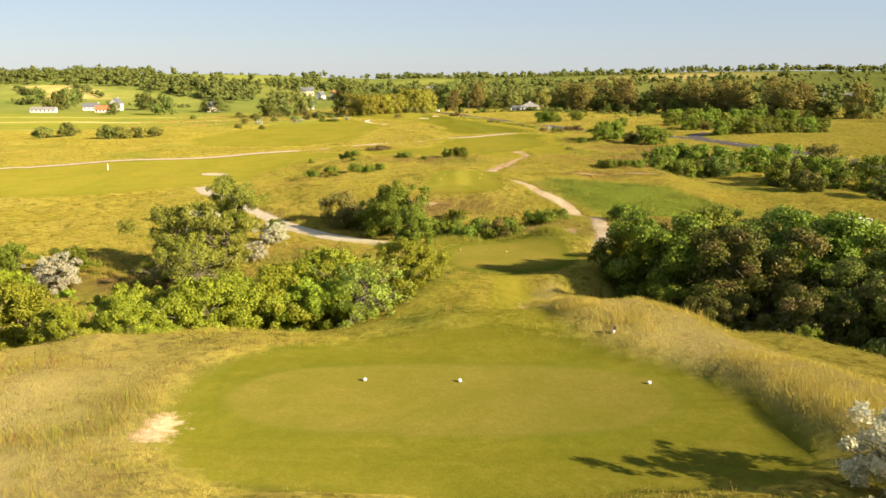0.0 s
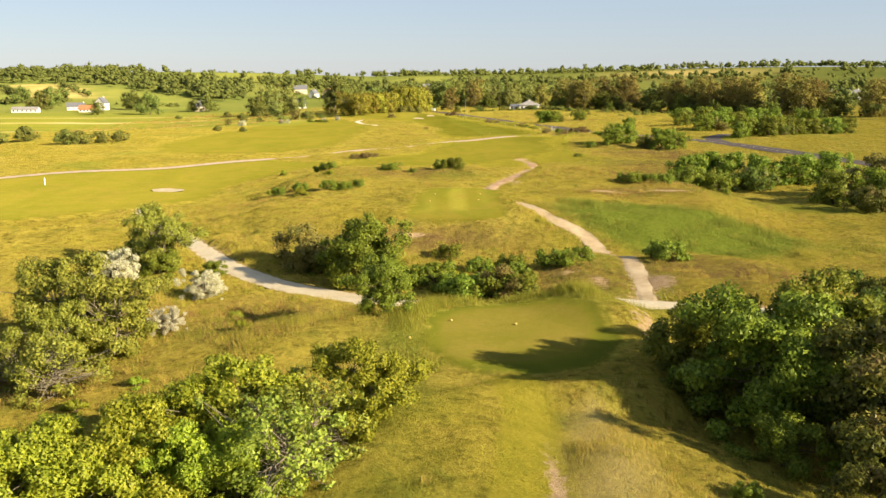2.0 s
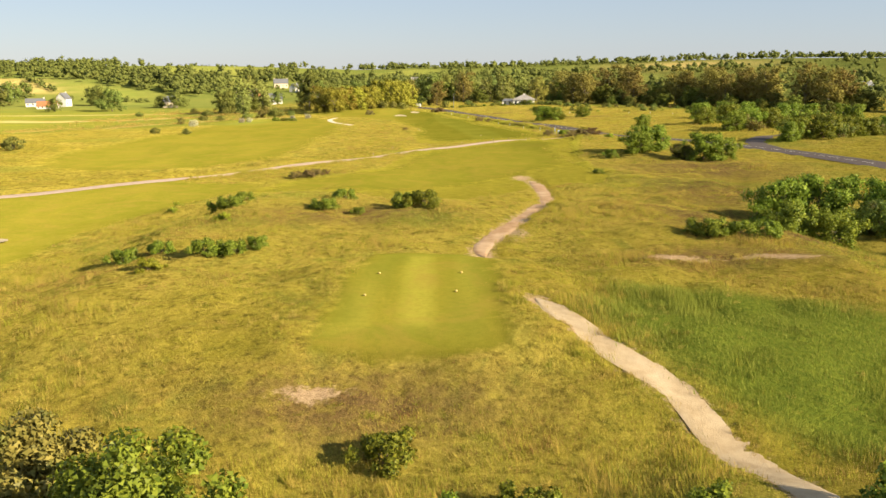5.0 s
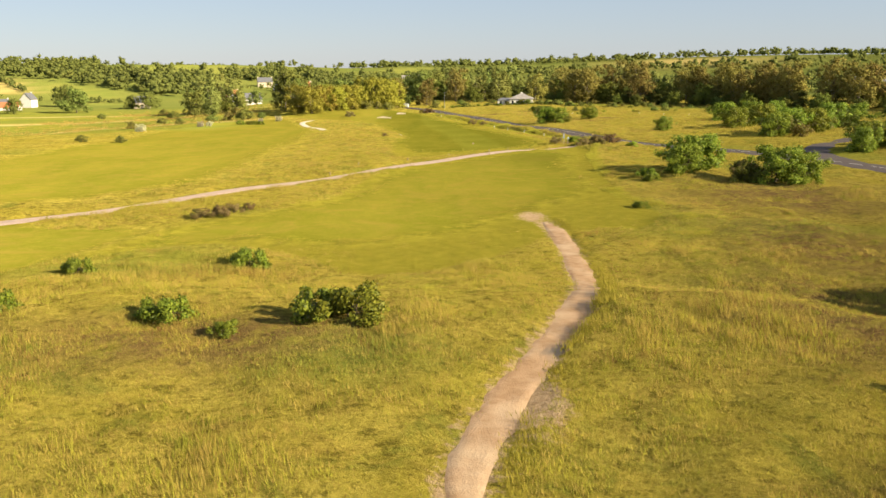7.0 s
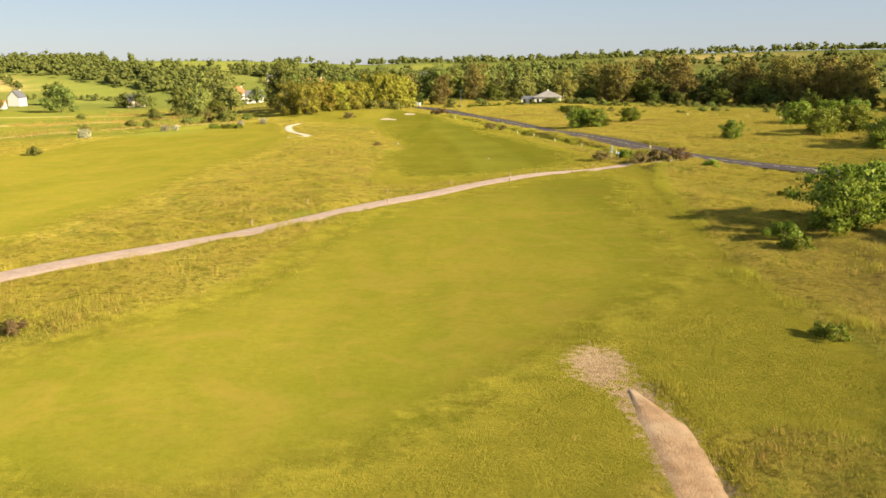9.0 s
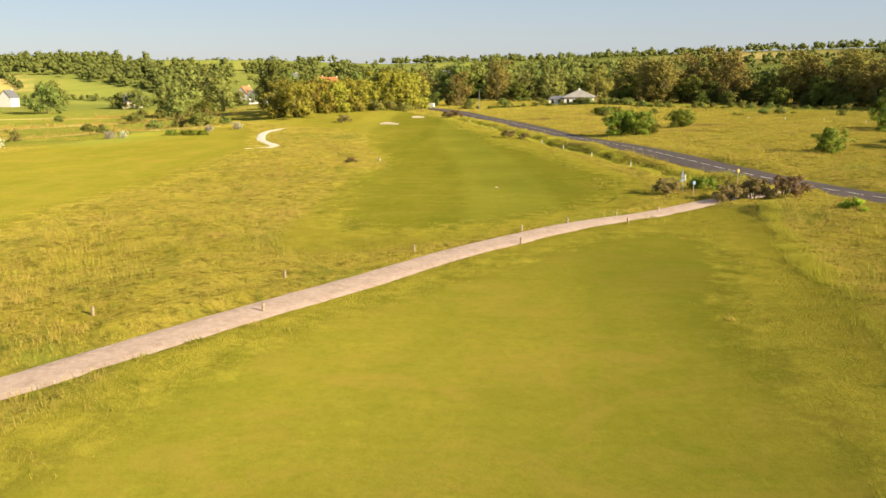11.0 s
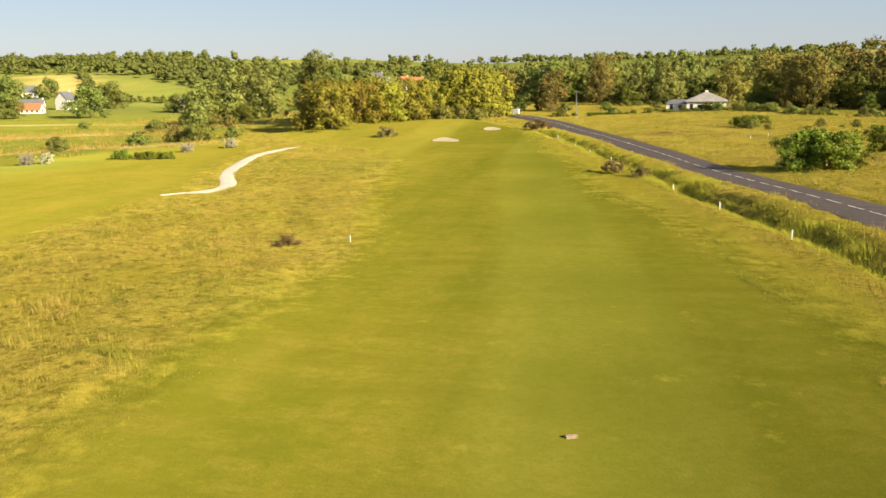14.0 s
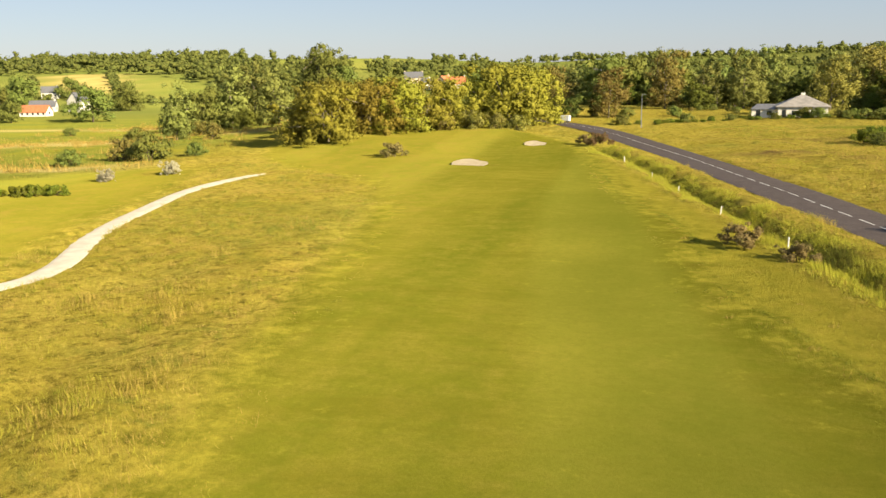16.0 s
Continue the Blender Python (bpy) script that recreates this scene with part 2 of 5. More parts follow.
LIME_LEAF = leaf_material("young_leaf", (0.17, 0.215, 0.018), (0.42, 0.44, 0.040), None, 0.34)
DARK_LEAF = leaf_material("dark_leaf", (0.072, 0.098, 0.017), (0.18, 0.195, 0.030), (0.25, 0.18, 0.062), 0.24)
GREY_LEAF = leaf_material("grey_leaf", (0.17, 0.20, 0.028), (0.37, 0.385, 0.058), None, 0.30)
RUST_LEAF = leaf_material("rust_leaf", (0.15, 0.138, 0.030), (0.31, 0.258, 0.062), (0.15, 0.16, 0.03), 0.24)
BLOSSOM = leaf_material("blossom", (0.44, 0.41, 0.25), (0.72, 0.68, 0.50), None, 0.4, 0.8)
BROWN_LEAF = leaf_material("brown_leaf", (0.155, 0.115, 0.045), (0.28, 0.20, 0.078), (0.15, 0.14, 0.035), 0.2, 0.8)
FAR_LEAF = leaf_material("far_green_leaf", (0.125, 0.150, 0.030), (0.225, 0.235, 0.050), None, 0.12, 0.8, 0.9)
WOOD_LEAF = leaf_material("valley_leaf", (0.090, 0.112, 0.016), (0.195, 0.200, 0.032), None, 0.12, 0.8, 0.9)
HILL_LEAF = leaf_material("hill_leaf", (0.082, 0.118, 0.028), (0.175, 0.205, 0.044), (0.19, 0.19, 0.050), 0.10, 0.9, 0.35)
WILLOW_LEAF = leaf_material("willow_leaf", (0.195, 0.175, 0.022), (0.30, 0.262, 0.034), None, 0.12, 0.8, 0.9)
BRONZE_LEAF = leaf_material("bronze_leaf", (0.178, 0.150, 0.034), (0.305, 0.252, 0.058), (0.20, 0.195, 0.040), 0.12, 0.8, 0.9)
SILVER_LEAF = leaf_material("silver_leaf", (0.165, 0.19, 0.040), (0.30, 0.32, 0.080), None, 0.12, 0.8, 0.9)
PINE_LEAF = leaf_material("dark_far_leaf", (0.058, 0.076, 0.014), (0.14, 0.150, 0.028), None, 0.12, 0.8, 0.9)
STRAW = leaf_material("straw_grass", (0.37, 0.300, 0.056), (0.58, 0.465, 0.100), None, 0.3, 0.8)
OLIVE = leaf_material("olive_grass", (0.27, 0.255, 0.028), (0.455, 0.41, 0.050), None, 0.3, 0.8)
RUST_GRASS = leaf_material("rust_grass", (0.22, 0.125, 0.040), (0.40, 0.25, 0.075), None, 0.3, 0.8)
FRESH_GRASS = leaf_material("fresh_grass", (0.24, 0.275, 0.032), (0.43, 0.45, 0.060), None, 0.35, 0.8)
TUSSOCK = leaf_material("tussock_grass", (0.13, 0.13, 0.016), (0.28, 0.255, 0.032), None, 0.3, 0.8)
GREEN_GRASS = leaf_material("green_grass", (0.16, 0.205, 0.028), (0.29, 0.31, 0.05), None, 0.3, 0.8)



# ---- shape of the land ----
def smooth(a, b, v):
    u = np.clip((v - a) / (b - a), 0, 1)
    return u * u * (3 - 2 * u)


def plateau(x, y, cx, cy, hx, hy, soft, turn=0.0):
    """1 on a rounded platform of half size hx, hy, falling to 0 over soft metres."""
    c, s = math.cos(radians(turn)), math.sin(radians(turn))
    u, v = (x - cx) * c + (y - cy) * s, (y - cy) * c - (x - cx) * s
    r = min(hx, hy) * 0.6
    du, dv = np.maximum(np.abs(u) - (hx - r), 0), np.maximum(np.abs(v) - (hy - r), 0)
    return 1 - smooth(0, soft, np.hypot(du, dv) - r)


PROFILE_Y = (-200, 0, 40, 58, 72, 95, 125, 150, 200, 240, 285, 310, 355, 430, 480, 520, 600, 800, 1000, 6000)
PROFILE_Z = (6.0, 5.4, 4.4, 3.4, 2.8, 2.4, 2.5, 2.4, 2.7, 2.6, 2.0, 1.0, 0.0, -1.4, -2.2, -2.6, -3.2, -4.0, -4.0, -4.0)


def ground_height(x, y):
    """Height of the land: a gentle fall along the hole, raised tees, a low marsh on one side, hills at the end."""
    x, y = np.asarray(x, float), np.asarray(y, float)
    z = sum(np.interp(y + d, PROFILE_Y, PROFILE_Z) for d in (-9, -4.5, 0, 4.5, 9)) / 5
    z = z + 3.6 * plateau(x, y, -2, 20, 24, 20, 12)
    z = z + 1.5 * plateau(x, y, 4.5, 52, 5, 8, 8)
    gentle = smooth(-2, 3, 4.9 - x) * (1 - smooth(79, 85, y))
    z = z + 1.8 * (plateau(x, y, 5.2, 74.5, 7.6, 9.5, 3.5) * (1 - gentle) + plateau(x, y, 5.2, 74.5, 7.0, 9.5, 22) * gentle)
    z = z + 1.6 * plateau(x, y, 20, 92, 7, 9, 9)
    z = z + 2.6 * plateau(x, y, 8, 142, 25, 22, 13)
    z = z + 0.5 * plateau(x, y, 3, 127, 7, 10, 4)
    z = z + 0.9 * np.exp(-((x - 3) / 6) ** 2 - ((y - 160) / 6) ** 2)
    z = z + 0.9 * np.exp(-((x - 9) / 11) ** 2 - ((y - 174) / 3.5) ** 2)
    z = z + 1.2 * np.exp(-((x + 17) / 10) ** 2 - ((y - 173) / 10) ** 2)
    # marsh beside the hole
    z = z - 4.5 * smooth(45, 170, -x) * smooth(300, 480, y) - 1.5 * smooth(60, 200, -x)
    # roll of the fairways
    z = z + (0.16 * np.sin(x / 13 + 1.3) * np.sin(y / 21) + 0.16 * np.sin(x / 6.1 + y / 9.7)) * smooth(95, 140, y) * (1 - smooth(560, 700, y))
    # green at the far end
    z = z + 1.0 * plateau(x, y, -34, 520, 16, 22, 14)
    # hills
    left = smooth(60, 290, -x)
    plain = smooth(820, 1750, y) * (20 + 18 * smooth(0, 700, x))
    slope = 24 * np.clip((y - 850) / 310, 0, 1) ** 0.8 + 6 * smooth(1140, 1460, y)
    z = z + plain * (1 - left) + np.maximum(plain, slope) * left
    z = z + 0.9 * plateau(x, y, 62, 592, 22, 14, 14)
    z = z + 5 * np.sin(x / 210 + 0.8) * np.sin(y / 260) * smooth(800, 1200, y)
    z = z - 30 * smooth(1900, 3600, y)
    return z


def value_noise(x, y, cell):
    """Smooth noise from -1 to 1."""
    u, v = np.asarray(x, float) / cell, np.asarray(y, float) / cell
    i, j = np.floor(u), np.floor(v)
    fu, fv = u - i, v - j
    fu, fv = fu * fu * (3 - 2 * fu), fv * fv * (3 - 2 * fv)

    def rnd(a, b):
        s = np.sin(a * 127.1 + b * 311.7) * 43758.5453
        return (s - np.floor(s)) * 2 - 1
    top = rnd(i, j) * (1 - fu) + rnd(i + 1, j) * fu
    low = rnd(i, j + 1) * (1 - fu) + rnd(i + 1, j + 1) * fu
    return top * (1 - fv) + low * fv


def line_distance(x, y, pts):
    best = np.full(np.shape(x), 1e9)
    for (ax, ay), (bx, by) in zip(pts, pts[1:]):
        dx, dy = bx - ax, by - ay
        t = np.clip(((x - ax) * dx + (y - ay) * dy) / (dx * dx + dy * dy), 0, 1)
        best = np.minimum(best, np.hypot(x - ax - t * dx, y - ay - t * dy))
    return best


def inside(x, y, pts, soft=1.0):
    """1 inside the polygon, 0 outside, over soft metres."""
    odd = np.zeros(np.shape(x), bool)
    for (ax, ay), (bx, by) in zip(pts, pts[1:] + pts[:1]):
        cross = (ay > y) != (by > y)
        with np.errstate(divide="ignore", invalid="ignore"):
            odd ^= cross & (x < (bx - ax) * (y - ay) / (by - ay if by != ay else 1e-9) + ax)
    d = line_distance(x, y, pts + pts[:1])
    return np.clip(0.5 + np.where(odd, d, -d) / soft, 0, 1)


def curve_points(pts, step=1.0):
    """A smooth line through the points, with a point every step metres."""
    p = [Vector((*a, 0)) for a in pts]
    p = [2 * p[0] - p[1]] + p + [2 * p[-1] - p[-2]]
    out = []
    for a, b, c, d in zip(p, p[1:], p[2:], p[3:]):
        n = max(1, int((c - b).length / step))
        for k in range(n):
            t = k / n
            q = 0.5 * (2 * b + (c - a) * t + (2 * a - 5 * b + 4 * c - d) * t * t + (3 * b - a - 3 * c + d) * t ** 3)
            out.append((q.x, q.y))
    out.append((p[-2].x, p[-2].y))
    return out


# ---- the plan: lines and areas ----
PALE_LINE = [(-39.5, 141), (-37, 134), (-32.4, 126.7), (-26.2, 116.3), (-18.8, 104.3), (-13, 97.6), (-7, 93.4), (-0.6, 90.6), (5.5, 89.0), (10.4, 87.0), (15, 84.9), (18, 84), (21, 83.2), (24.5, 82), (34, 78), (50, 71)]
DIRT_LINE = [(16.2, 84.6), (16.6, 88.0), (17.5, 93.8), (18.1, 99.8), (18.2, 106), (16.3, 113.2), (12.6, 119), (10.4, 125.2)]
DIRT_LINE_FAR = [(7.9, 138.6), (7.9, 142.5), (9.1, 147.5), (11.6, 154.3), (15.2, 163), (17.9, 175), (19.3, 190), (19.5, 200), (19.0, 205)]
TRACK_LINE = [(-140, 140), (-100, 162), (-70.4, 182), (-47.6, 198), (-37.5, 206.8), (-24.6, 221.4), (-13.4, 237), (-6.4, 246.4), (1, 256.6), (7, 266), (12.9, 275.2), (20.6, 283.9), (28.2, 293), (37.9, 303.8), (44.5, 309), (52, 314)]
ROAD_LINE = [(84, -80), (88, 60), (89.5, 130), (88.3, 176), (85.8, 214), (77, 250), (63, 288), (53.1, 323.6), (43.8, 371.3), (32.6, 432), (27, 458), (21.3, 490), (15, 516.5), (6.5, 545), (-6, 575), (-26, 612), (-60, 660)]
SIDE_LINE = [(76, 253), (81, 279), (97, 307), (114, 326), (150, 345), (240, 370)]
WHITE_LINE = [(-29, 380), (-25.7, 385.5), (-25.9, 391.5), (-31.6, 405), (-35.4, 418.4), (-38.4, 436), (-36.8, 453)]
DITCH_LINE = [(44.5, 318), (42.3, 328.5), (38.6, 343), (35.4, 362), (30, 386), (27, 405), (23.8, 423), (20.8, 440), (18.2, 457), (14.2, 475), (8, 497)]
TEE_WALK = [(1.5, 39.6), (5.9, 39.2), (5.8, 46), (5.9, 53), (6.3, 62), (6.0, 67), (3.4, 68), (3.6, 60), (2.6, 52), (1.6, 46)]
SEMI_NEAR = [(-24.7, 179), (-23, 190.5), (-12.4, 197), (-4, 188), (0, 182), (6, 179), (13, 187), (17, 195), (21, 203), (27.4, 197), (33, 206), (31, 213), (30.6, 218), (31.7, 232.6), (33.1, 242),
                (35.8, 266.8), (41, 292), (40, 305), (28, 290), (12, 272), (4.6, 262), (-3, 242), (-3.7, 226), (-7.6, 217), (-11.8, 209), (-22, 203)]
FAIRWAY_NEAR = [(-22, 182), (-21, 191), (-11, 199), (-3, 193), (4, 193), (12, 203), (20, 216), (27, 222), (29, 235), (29, 250), (28.5, 257), (29.5, 263), (32, 270), (33.7, 277.4), (32, 285), (27, 285), (12, 268), (5, 257), (-1, 240), (-2, 226), (-6, 217), (-11, 209), (-20, 203)]
FAIRWAY_SIDE = [(-140, 105), (-60, 128), (-41, 140), (-34, 150), (-33, 165), (-28, 176), (-24, 185), (-21, 203), (-38, 205), (-72, 180), (-140, 140)]
SEMI_FAR = [(16, 281), (1, 272), (-1, 285), (0, 303), (-1, 331), (3, 350), (0, 360), (-4.7, 374), (-5.4, 384), (-7.6, 400), (-11.5, 426), (-20, 452), (-34, 456), (-50, 480), (-60, 515),
               (-48, 538), (-10, 548), (2, 510), (11, 476), (15, 456), (20, 424), (25, 398), (31.5, 360), (34, 338), (36, 322), (34, 305), (24, 292)]
FAIRWAY_FAR = [(8, 284), (2, 288), (0.5, 303), (-1, 331), (1, 350), (-1, 360), (-3.5, 374), (-5, 384), (-7.6, 400), (-11, 424), (-20, 452), (-34, 456), (-50, 480), (-60, 515), (-48, 538), (-10, 548), (2, 510), (9, 480),
               (10.2, 464), (12.5, 437), (18, 416), (18.9, 404.6), (18.8, 396), (20.4, 388.5), (22.9, 381), (26, 371), (28.3, 361), (30, 342), (33, 328.8), (32.2, 319), (29, 306), (24.5, 297), (19.8, 290.5), (14, 285)]
FAIRWAY_LEFT = [(-24, 238), (-25, 249), (-25, 278), (-27, 336), (-24, 380), (-34, 400), (-42, 440), (-52, 470), (-80, 440), (-75, 350), (-70, 300), (-75, 240), (-58, 214), (-38, 220)]
LUSH_PATCH = [(12.2, 123.6), (16.3, 130.5), (23, 129.8), (29.8, 124), (38, 120.5), (43, 112), (29.8, 106), (21.6, 108.4), (17.8, 113.6)]
TEE_ONE = [(-8.8, 31.5), (-7.6, 35), (-4, 36), (5, 36), (8.4, 35), (9.6, 31.5), (7.2, 28.2), (0, 27.6), (-6.8, 28.2)]
TEE_ONE_FRINGE = [(-10.4, 37), (-5.4, 40.2), (3, 40.6), (9.0, 38.2), (12.4, 33.5), (13.2, 27), (11.4, 22.8), (0, 22.6), (-8.8, 22.8), (-11.0, 30)]
TEE_TWO = [(0.6, 75.5), (1.4, 81.5), (5, 82.6), (10, 82.2), (11.2, 77), (8.4, 70.2), (3, 69.8), (1.2, 71)]
TEE_TWO_FRINGE = [(-0.9, 74), (-0.2, 82.5), (5, 84), (12, 83.4), (12.8, 73), (8, 67), (2.2, 67.4)]
TEE_THREE = [(-1.2, 119), (0, 133), (1.6, 138), (5.8, 138.5), (6.8, 135), (5.7, 118.5)]
TEE_THREE_FRINGE = [(-2.8, 117.0), (-2.0, 133), (-0.2, 139.4), (3, 140.6), (7.2, 140), (8.6, 136), (8.2, 116.5), (2, 115.8)]
BARE_SPOTS = [(-9.8, 28.2, 1.0, 2.4), (23, 138.6, 4, 1.2), (30.8, 138.2, 5, 1.2), (-2.2, 113.7, 2.4, 0.9), (18.2, 91, 2.0, 3.5), (18.0, 208, 2.0, 4.0), (13.6, 91, 1.0, 3), (5.3, 50, 0.55, 9), (12.2, 96, 1.5, 1.2), (14.4, 78, 0.8, 4.5), (11.3, 150, 1.6, 5)]
# last four: dark brown grass, coloured darker still for shade between its blades
HEATH_SPOTS = [(-27, 73, 9, 6), (-14, 86, 9, 5), (27, 139, 10, 3.5), (0, 113, 8, 3), (-4, 157, 10, 4), (12, 97, 4, 3), (28, 94, 10, 6), (13, 92.5, 5, 4), (22, 97, 5, 5), (-12, 84, 6, 6), (12.5, 48, 2, 7), (60, 430, 16, 5), (38, 488, 9, 3), (56, 480, 12, 3), (75, 450, 14, 3), (46, 520, 12, 2), (50, 220, 14, 18), (30, 160, 9, 10), (36, 150, 8, 8), (34, 172, 8, 12), (41, 190, 8, 14)]
HAY_FIELD = [(-490, 1040), (-429, 1030), (-350, 912), (-400, 905)]
PASTURES = [[(-510, 1000), (-490, 1006), (-412, 900), (-420, 880)], [(-420, 1030), (-351, 995), (-268, 913), (-250, 868), (-305, 875), (-349, 920)], [(-400, 1150), (-370, 1250), (-330, 1350), (-220, 1350), (-226, 1085), (-300, 1105)],
            [(-75, 1480), (-60, 1330), (0, 1400), (20, 1640), (-20, 1640)], [(-300, 830), (-285, 860), (-225, 830), (-240, 800)]]
PATH_LINES = [(PALE_LINE, 1.35), (DIRT_LINE, 0.7), (DIRT_LINE_FAR, 0.9), (TRACK_LINE, 1.6), (ROAD_LINE, 3.65), (SIDE_LINE, 2.8), (WHITE_LINE, 1.0)]
PATH_CURVES = [(curve_points(line, 4.0), w) for line, w in PATH_LINES]
BUNKERS = [(-10.6, 469.5, 2.9, 2.0), (-4.7, 508, 2.2, 1.8), (-43, 161.5, 2.6, 0.9)]


def rounded(pts, steps=4):
    """The closed area with its corners rounded off."""
    out, n = [], len(pts)
    for k in range(n):
        a, b, d, e = (Vector(pts[(k + i) % n]) for i in (-1, 0, 1, 2))
        for s in range(steps):
            t = s / steps
            q = (a * (1 - t) ** 3 + b * (3 * t ** 3 - 6 * t * t + 4) + d * (-3 * t ** 3 + 3 * t * t + 3 * t + 1) + e * t ** 3) / 6
            out.append((q.x, q.y))
    return out


TEE_ONE, TEE_ONE_FRINGE, TEE_TWO, TEE_TWO_FRINGE = (rounded(a) for a in (TEE_ONE, TEE_ONE_FRINGE, TEE_TWO, TEE_TWO_FRINGE))
FAIRWAY_NEAR, FAIRWAY_FAR, FAIRWAY_LEFT, LUSH_PATCH, SEMI_FAR, SEMI_NEAR = (rounded(a, 2) for a in (FAIRWAY_NEAR, FAIRWAY_FAR, FAIRWAY_LEFT, LUSH_PATCH, SEMI_FAR, SEMI_NEAR))
BERM_AREA = rounded([(7.2, 64), (6.4, 57), (5.6, 49), (5.4, 43), (6.4, 39.6), (8.3, 38.0), (10.4, 36.0), (12.4, 32.4), (13.4, 28), (13.2, 19), (17.0, 19), (18.0, 27), (16.6, 34), (13.8, 38.6), (11.0, 42.5), (9.2, 49), (9.4, 57), (9.0, 63)], 3)


def mown_at(x, y):
    areas = (FAIRWAY_NEAR, FAIRWAY_SIDE, FAIRWAY_FAR, FAIRWAY_LEFT, TEE_ONE_FRINGE, TEE_TWO_FRINGE, TEE_THREE_FRINGE)
    return np.max([inside(x, y, a, s) for a, s in zip(areas, (6.0, 5.0, 8.0, 8.0, 1.5, 1.5, 1.5))], axis=0)


def semi_at(x, y):
    return np.maximum.reduce([inside(x, y, SEMI_NEAR, 4.0), inside(x, y, SEMI_FAR, 8.0), inside(x, y, TEE_WALK, 1.5)])


def path_at(x, y, wider=0.0):
    return np.max([1 - smooth(w + wider, w + wider + 0.8, line_distance(x, y, l)) for l, w in PATH_CURVES], axis=0)


def spots_at(x, y, spots):
    return np.max([np.exp(-((x - a) / w) ** 2 - ((y - b) / h) ** 2) for a, b, w, h in spots], axis=0)


def land(x, y, full=False):
    """Height of the turf, with tussocks in the rough, sunk paths, the ditch and the bunkers."""
    x, y = np.asarray(x, float), np.asarray(y, float)
    z = ground_height(x, y)
    mown, trod = mown_at(x, y), path_at(x, y)
    near = 1 - smooth(500, 700, y)
    rough = (1 - np.maximum(mown, 0.85 * semi_at(x, y))) * (1 - trod)
    z = z + near * rough * (0.16 + 0.27 * value_noise(x, y, 2.1) + 0.22 * value_noise(x + 40, y, 6.0) + 0.3 * value_noise(x, y + 90, 19.0))
    z = z + 0.42 * inside(x, y, BERM_AREA, 1.4)
    ditch = line_distance(x, y, DITCH_LINE)
    z = z - 1.1 * np.exp(-(ditch / 1.1) ** 2) + 0.45 * np.exp(-((ditch - 3.2) / 1.6) ** 2) * (x > np.interp(y, [p[1] for p in DITCH_LINE], [p[0] for p in DITCH_LINE]))
    z = z - 0.10 * path_at(x, y, 0.2)
    for a, b, w, h in BUNKERS:
        r = np.hypot((x - a) / w, (y - b) / h)
        bowl = 1 - smooth(1.05, 1.8, r)
        z = z * (1 - bowl) + bowl * (float(ground_height(a, b)) - 0.35 + 0.24 * (y - b))
    return (z, mown, trod) if full else z


def part(name, data, mat, parent=None, label=""):
    """One mesh object, from a bmesh or a mesh, under a thing or a part."""
    if isinstance(data, bmesh.types.BMesh):
        me = bpy.data.meshes.new(name)
        data.to_mesh(me)
        data.free()
    else:
        me = data
    if mat and not me.materials:
        me.materials.append(mat)
    ob = new(name, me)
    if parent:
        ob.parent = parent
    if label:
        tagged(ob, label)
    return ob


def mesh_from(name, verts, faces, smooth_faces=False):
    """A mesh from numpy arrays; faces all have the same number of corners."""
    me = bpy.data.meshes.new(name)
    verts, faces = np.asarray(verts, np.float32), np.asarray(faces, np.int32)
    n, k = faces.shape
    me.vertices.add(len(verts))
    me.vertices.foreach_set("co", verts.ravel())
    me.loops.add(n * k)
    me.loops.foreach_set("vertex_index", faces.ravel())
    me.polygons.add(n)
    me.polygons.foreach_set("loop_start", np.arange(n, dtype=np.int32) * k)
    me.polygons.foreach_set("loop_total", np.full(n, k, np.int32))
    if smooth_faces:
        me.polygons.foreach_set("use_smooth", np.ones(n, bool))
    me.update(calc_edges=True)
    return me


# ---- ground: one sheet to the horizon ----
def spaced(inner_a, inner_b, step, out_a, out_b, grow):
    mid = list(np.arange(inner_a, inner_b + 0.01, step))
    lo, hi, s = [], [], step
    v = inner_a
    while v > out_a:
        s *= grow
        v -= s
        lo.append(v)
    v, s = inner_b, step
    while v < out_b:
        s *= grow
        v += s
        hi.append(v)
    return np.array(lo[::-1] + mid + hi)


gx = spaced(-46, 62, 0.95, -3400, 3400, 1.085)
gy = np.concatenate([spaced(12, 330, 0.95, -400, 330, 1.12)[:-1], spaced(330.95, 560, 1.35, 330, 4200, 1.045)])
gxx, gyy = np.meshgrid(gx, gy)
fx, fy = gxx.ravel(), gyy.ravel()
gz, g_mown, g_trod = land(fx, fy, True)
nx, ny = len(gx), len(gy)
idx = np.arange(nx * ny).reshape(ny, nx)
faces = np.stack([idx[:-1, :-1], idx[:-1, 1:], idx[1:, 1:], idx[1:, :-1]], -1).reshape(-1, 4)
ground_mesh = mesh_from("ground", np.stack([fx, fy, gz], -1), faces, True)
far_field = smooth(640, 760, fy)
marsh = smooth(52, 75, -fx - 0.1 * (fy - 440)) * smooth(385, 420, fy + 0.12 * fx + 10) * (1 - smooth(700, 740, fy))
straw = np.max([np.exp(-((fy - 0.06 * fx - b) / w) ** 2) for b, w in ((466, 5), (566, 9), (640, 6))], axis=0) * marsh * (0.65 + 0.35 * value_noise(fx, fy, 15.0))
straw = np.maximum.reduce([straw, 0.85 * spots_at(fx, fy, [(-19, 26, 9, 13), (-14, 20, 5, 8)]) * (1 - g_mown), 0.55 * inside(fx, fy, BERM_AREA, 1.2)])
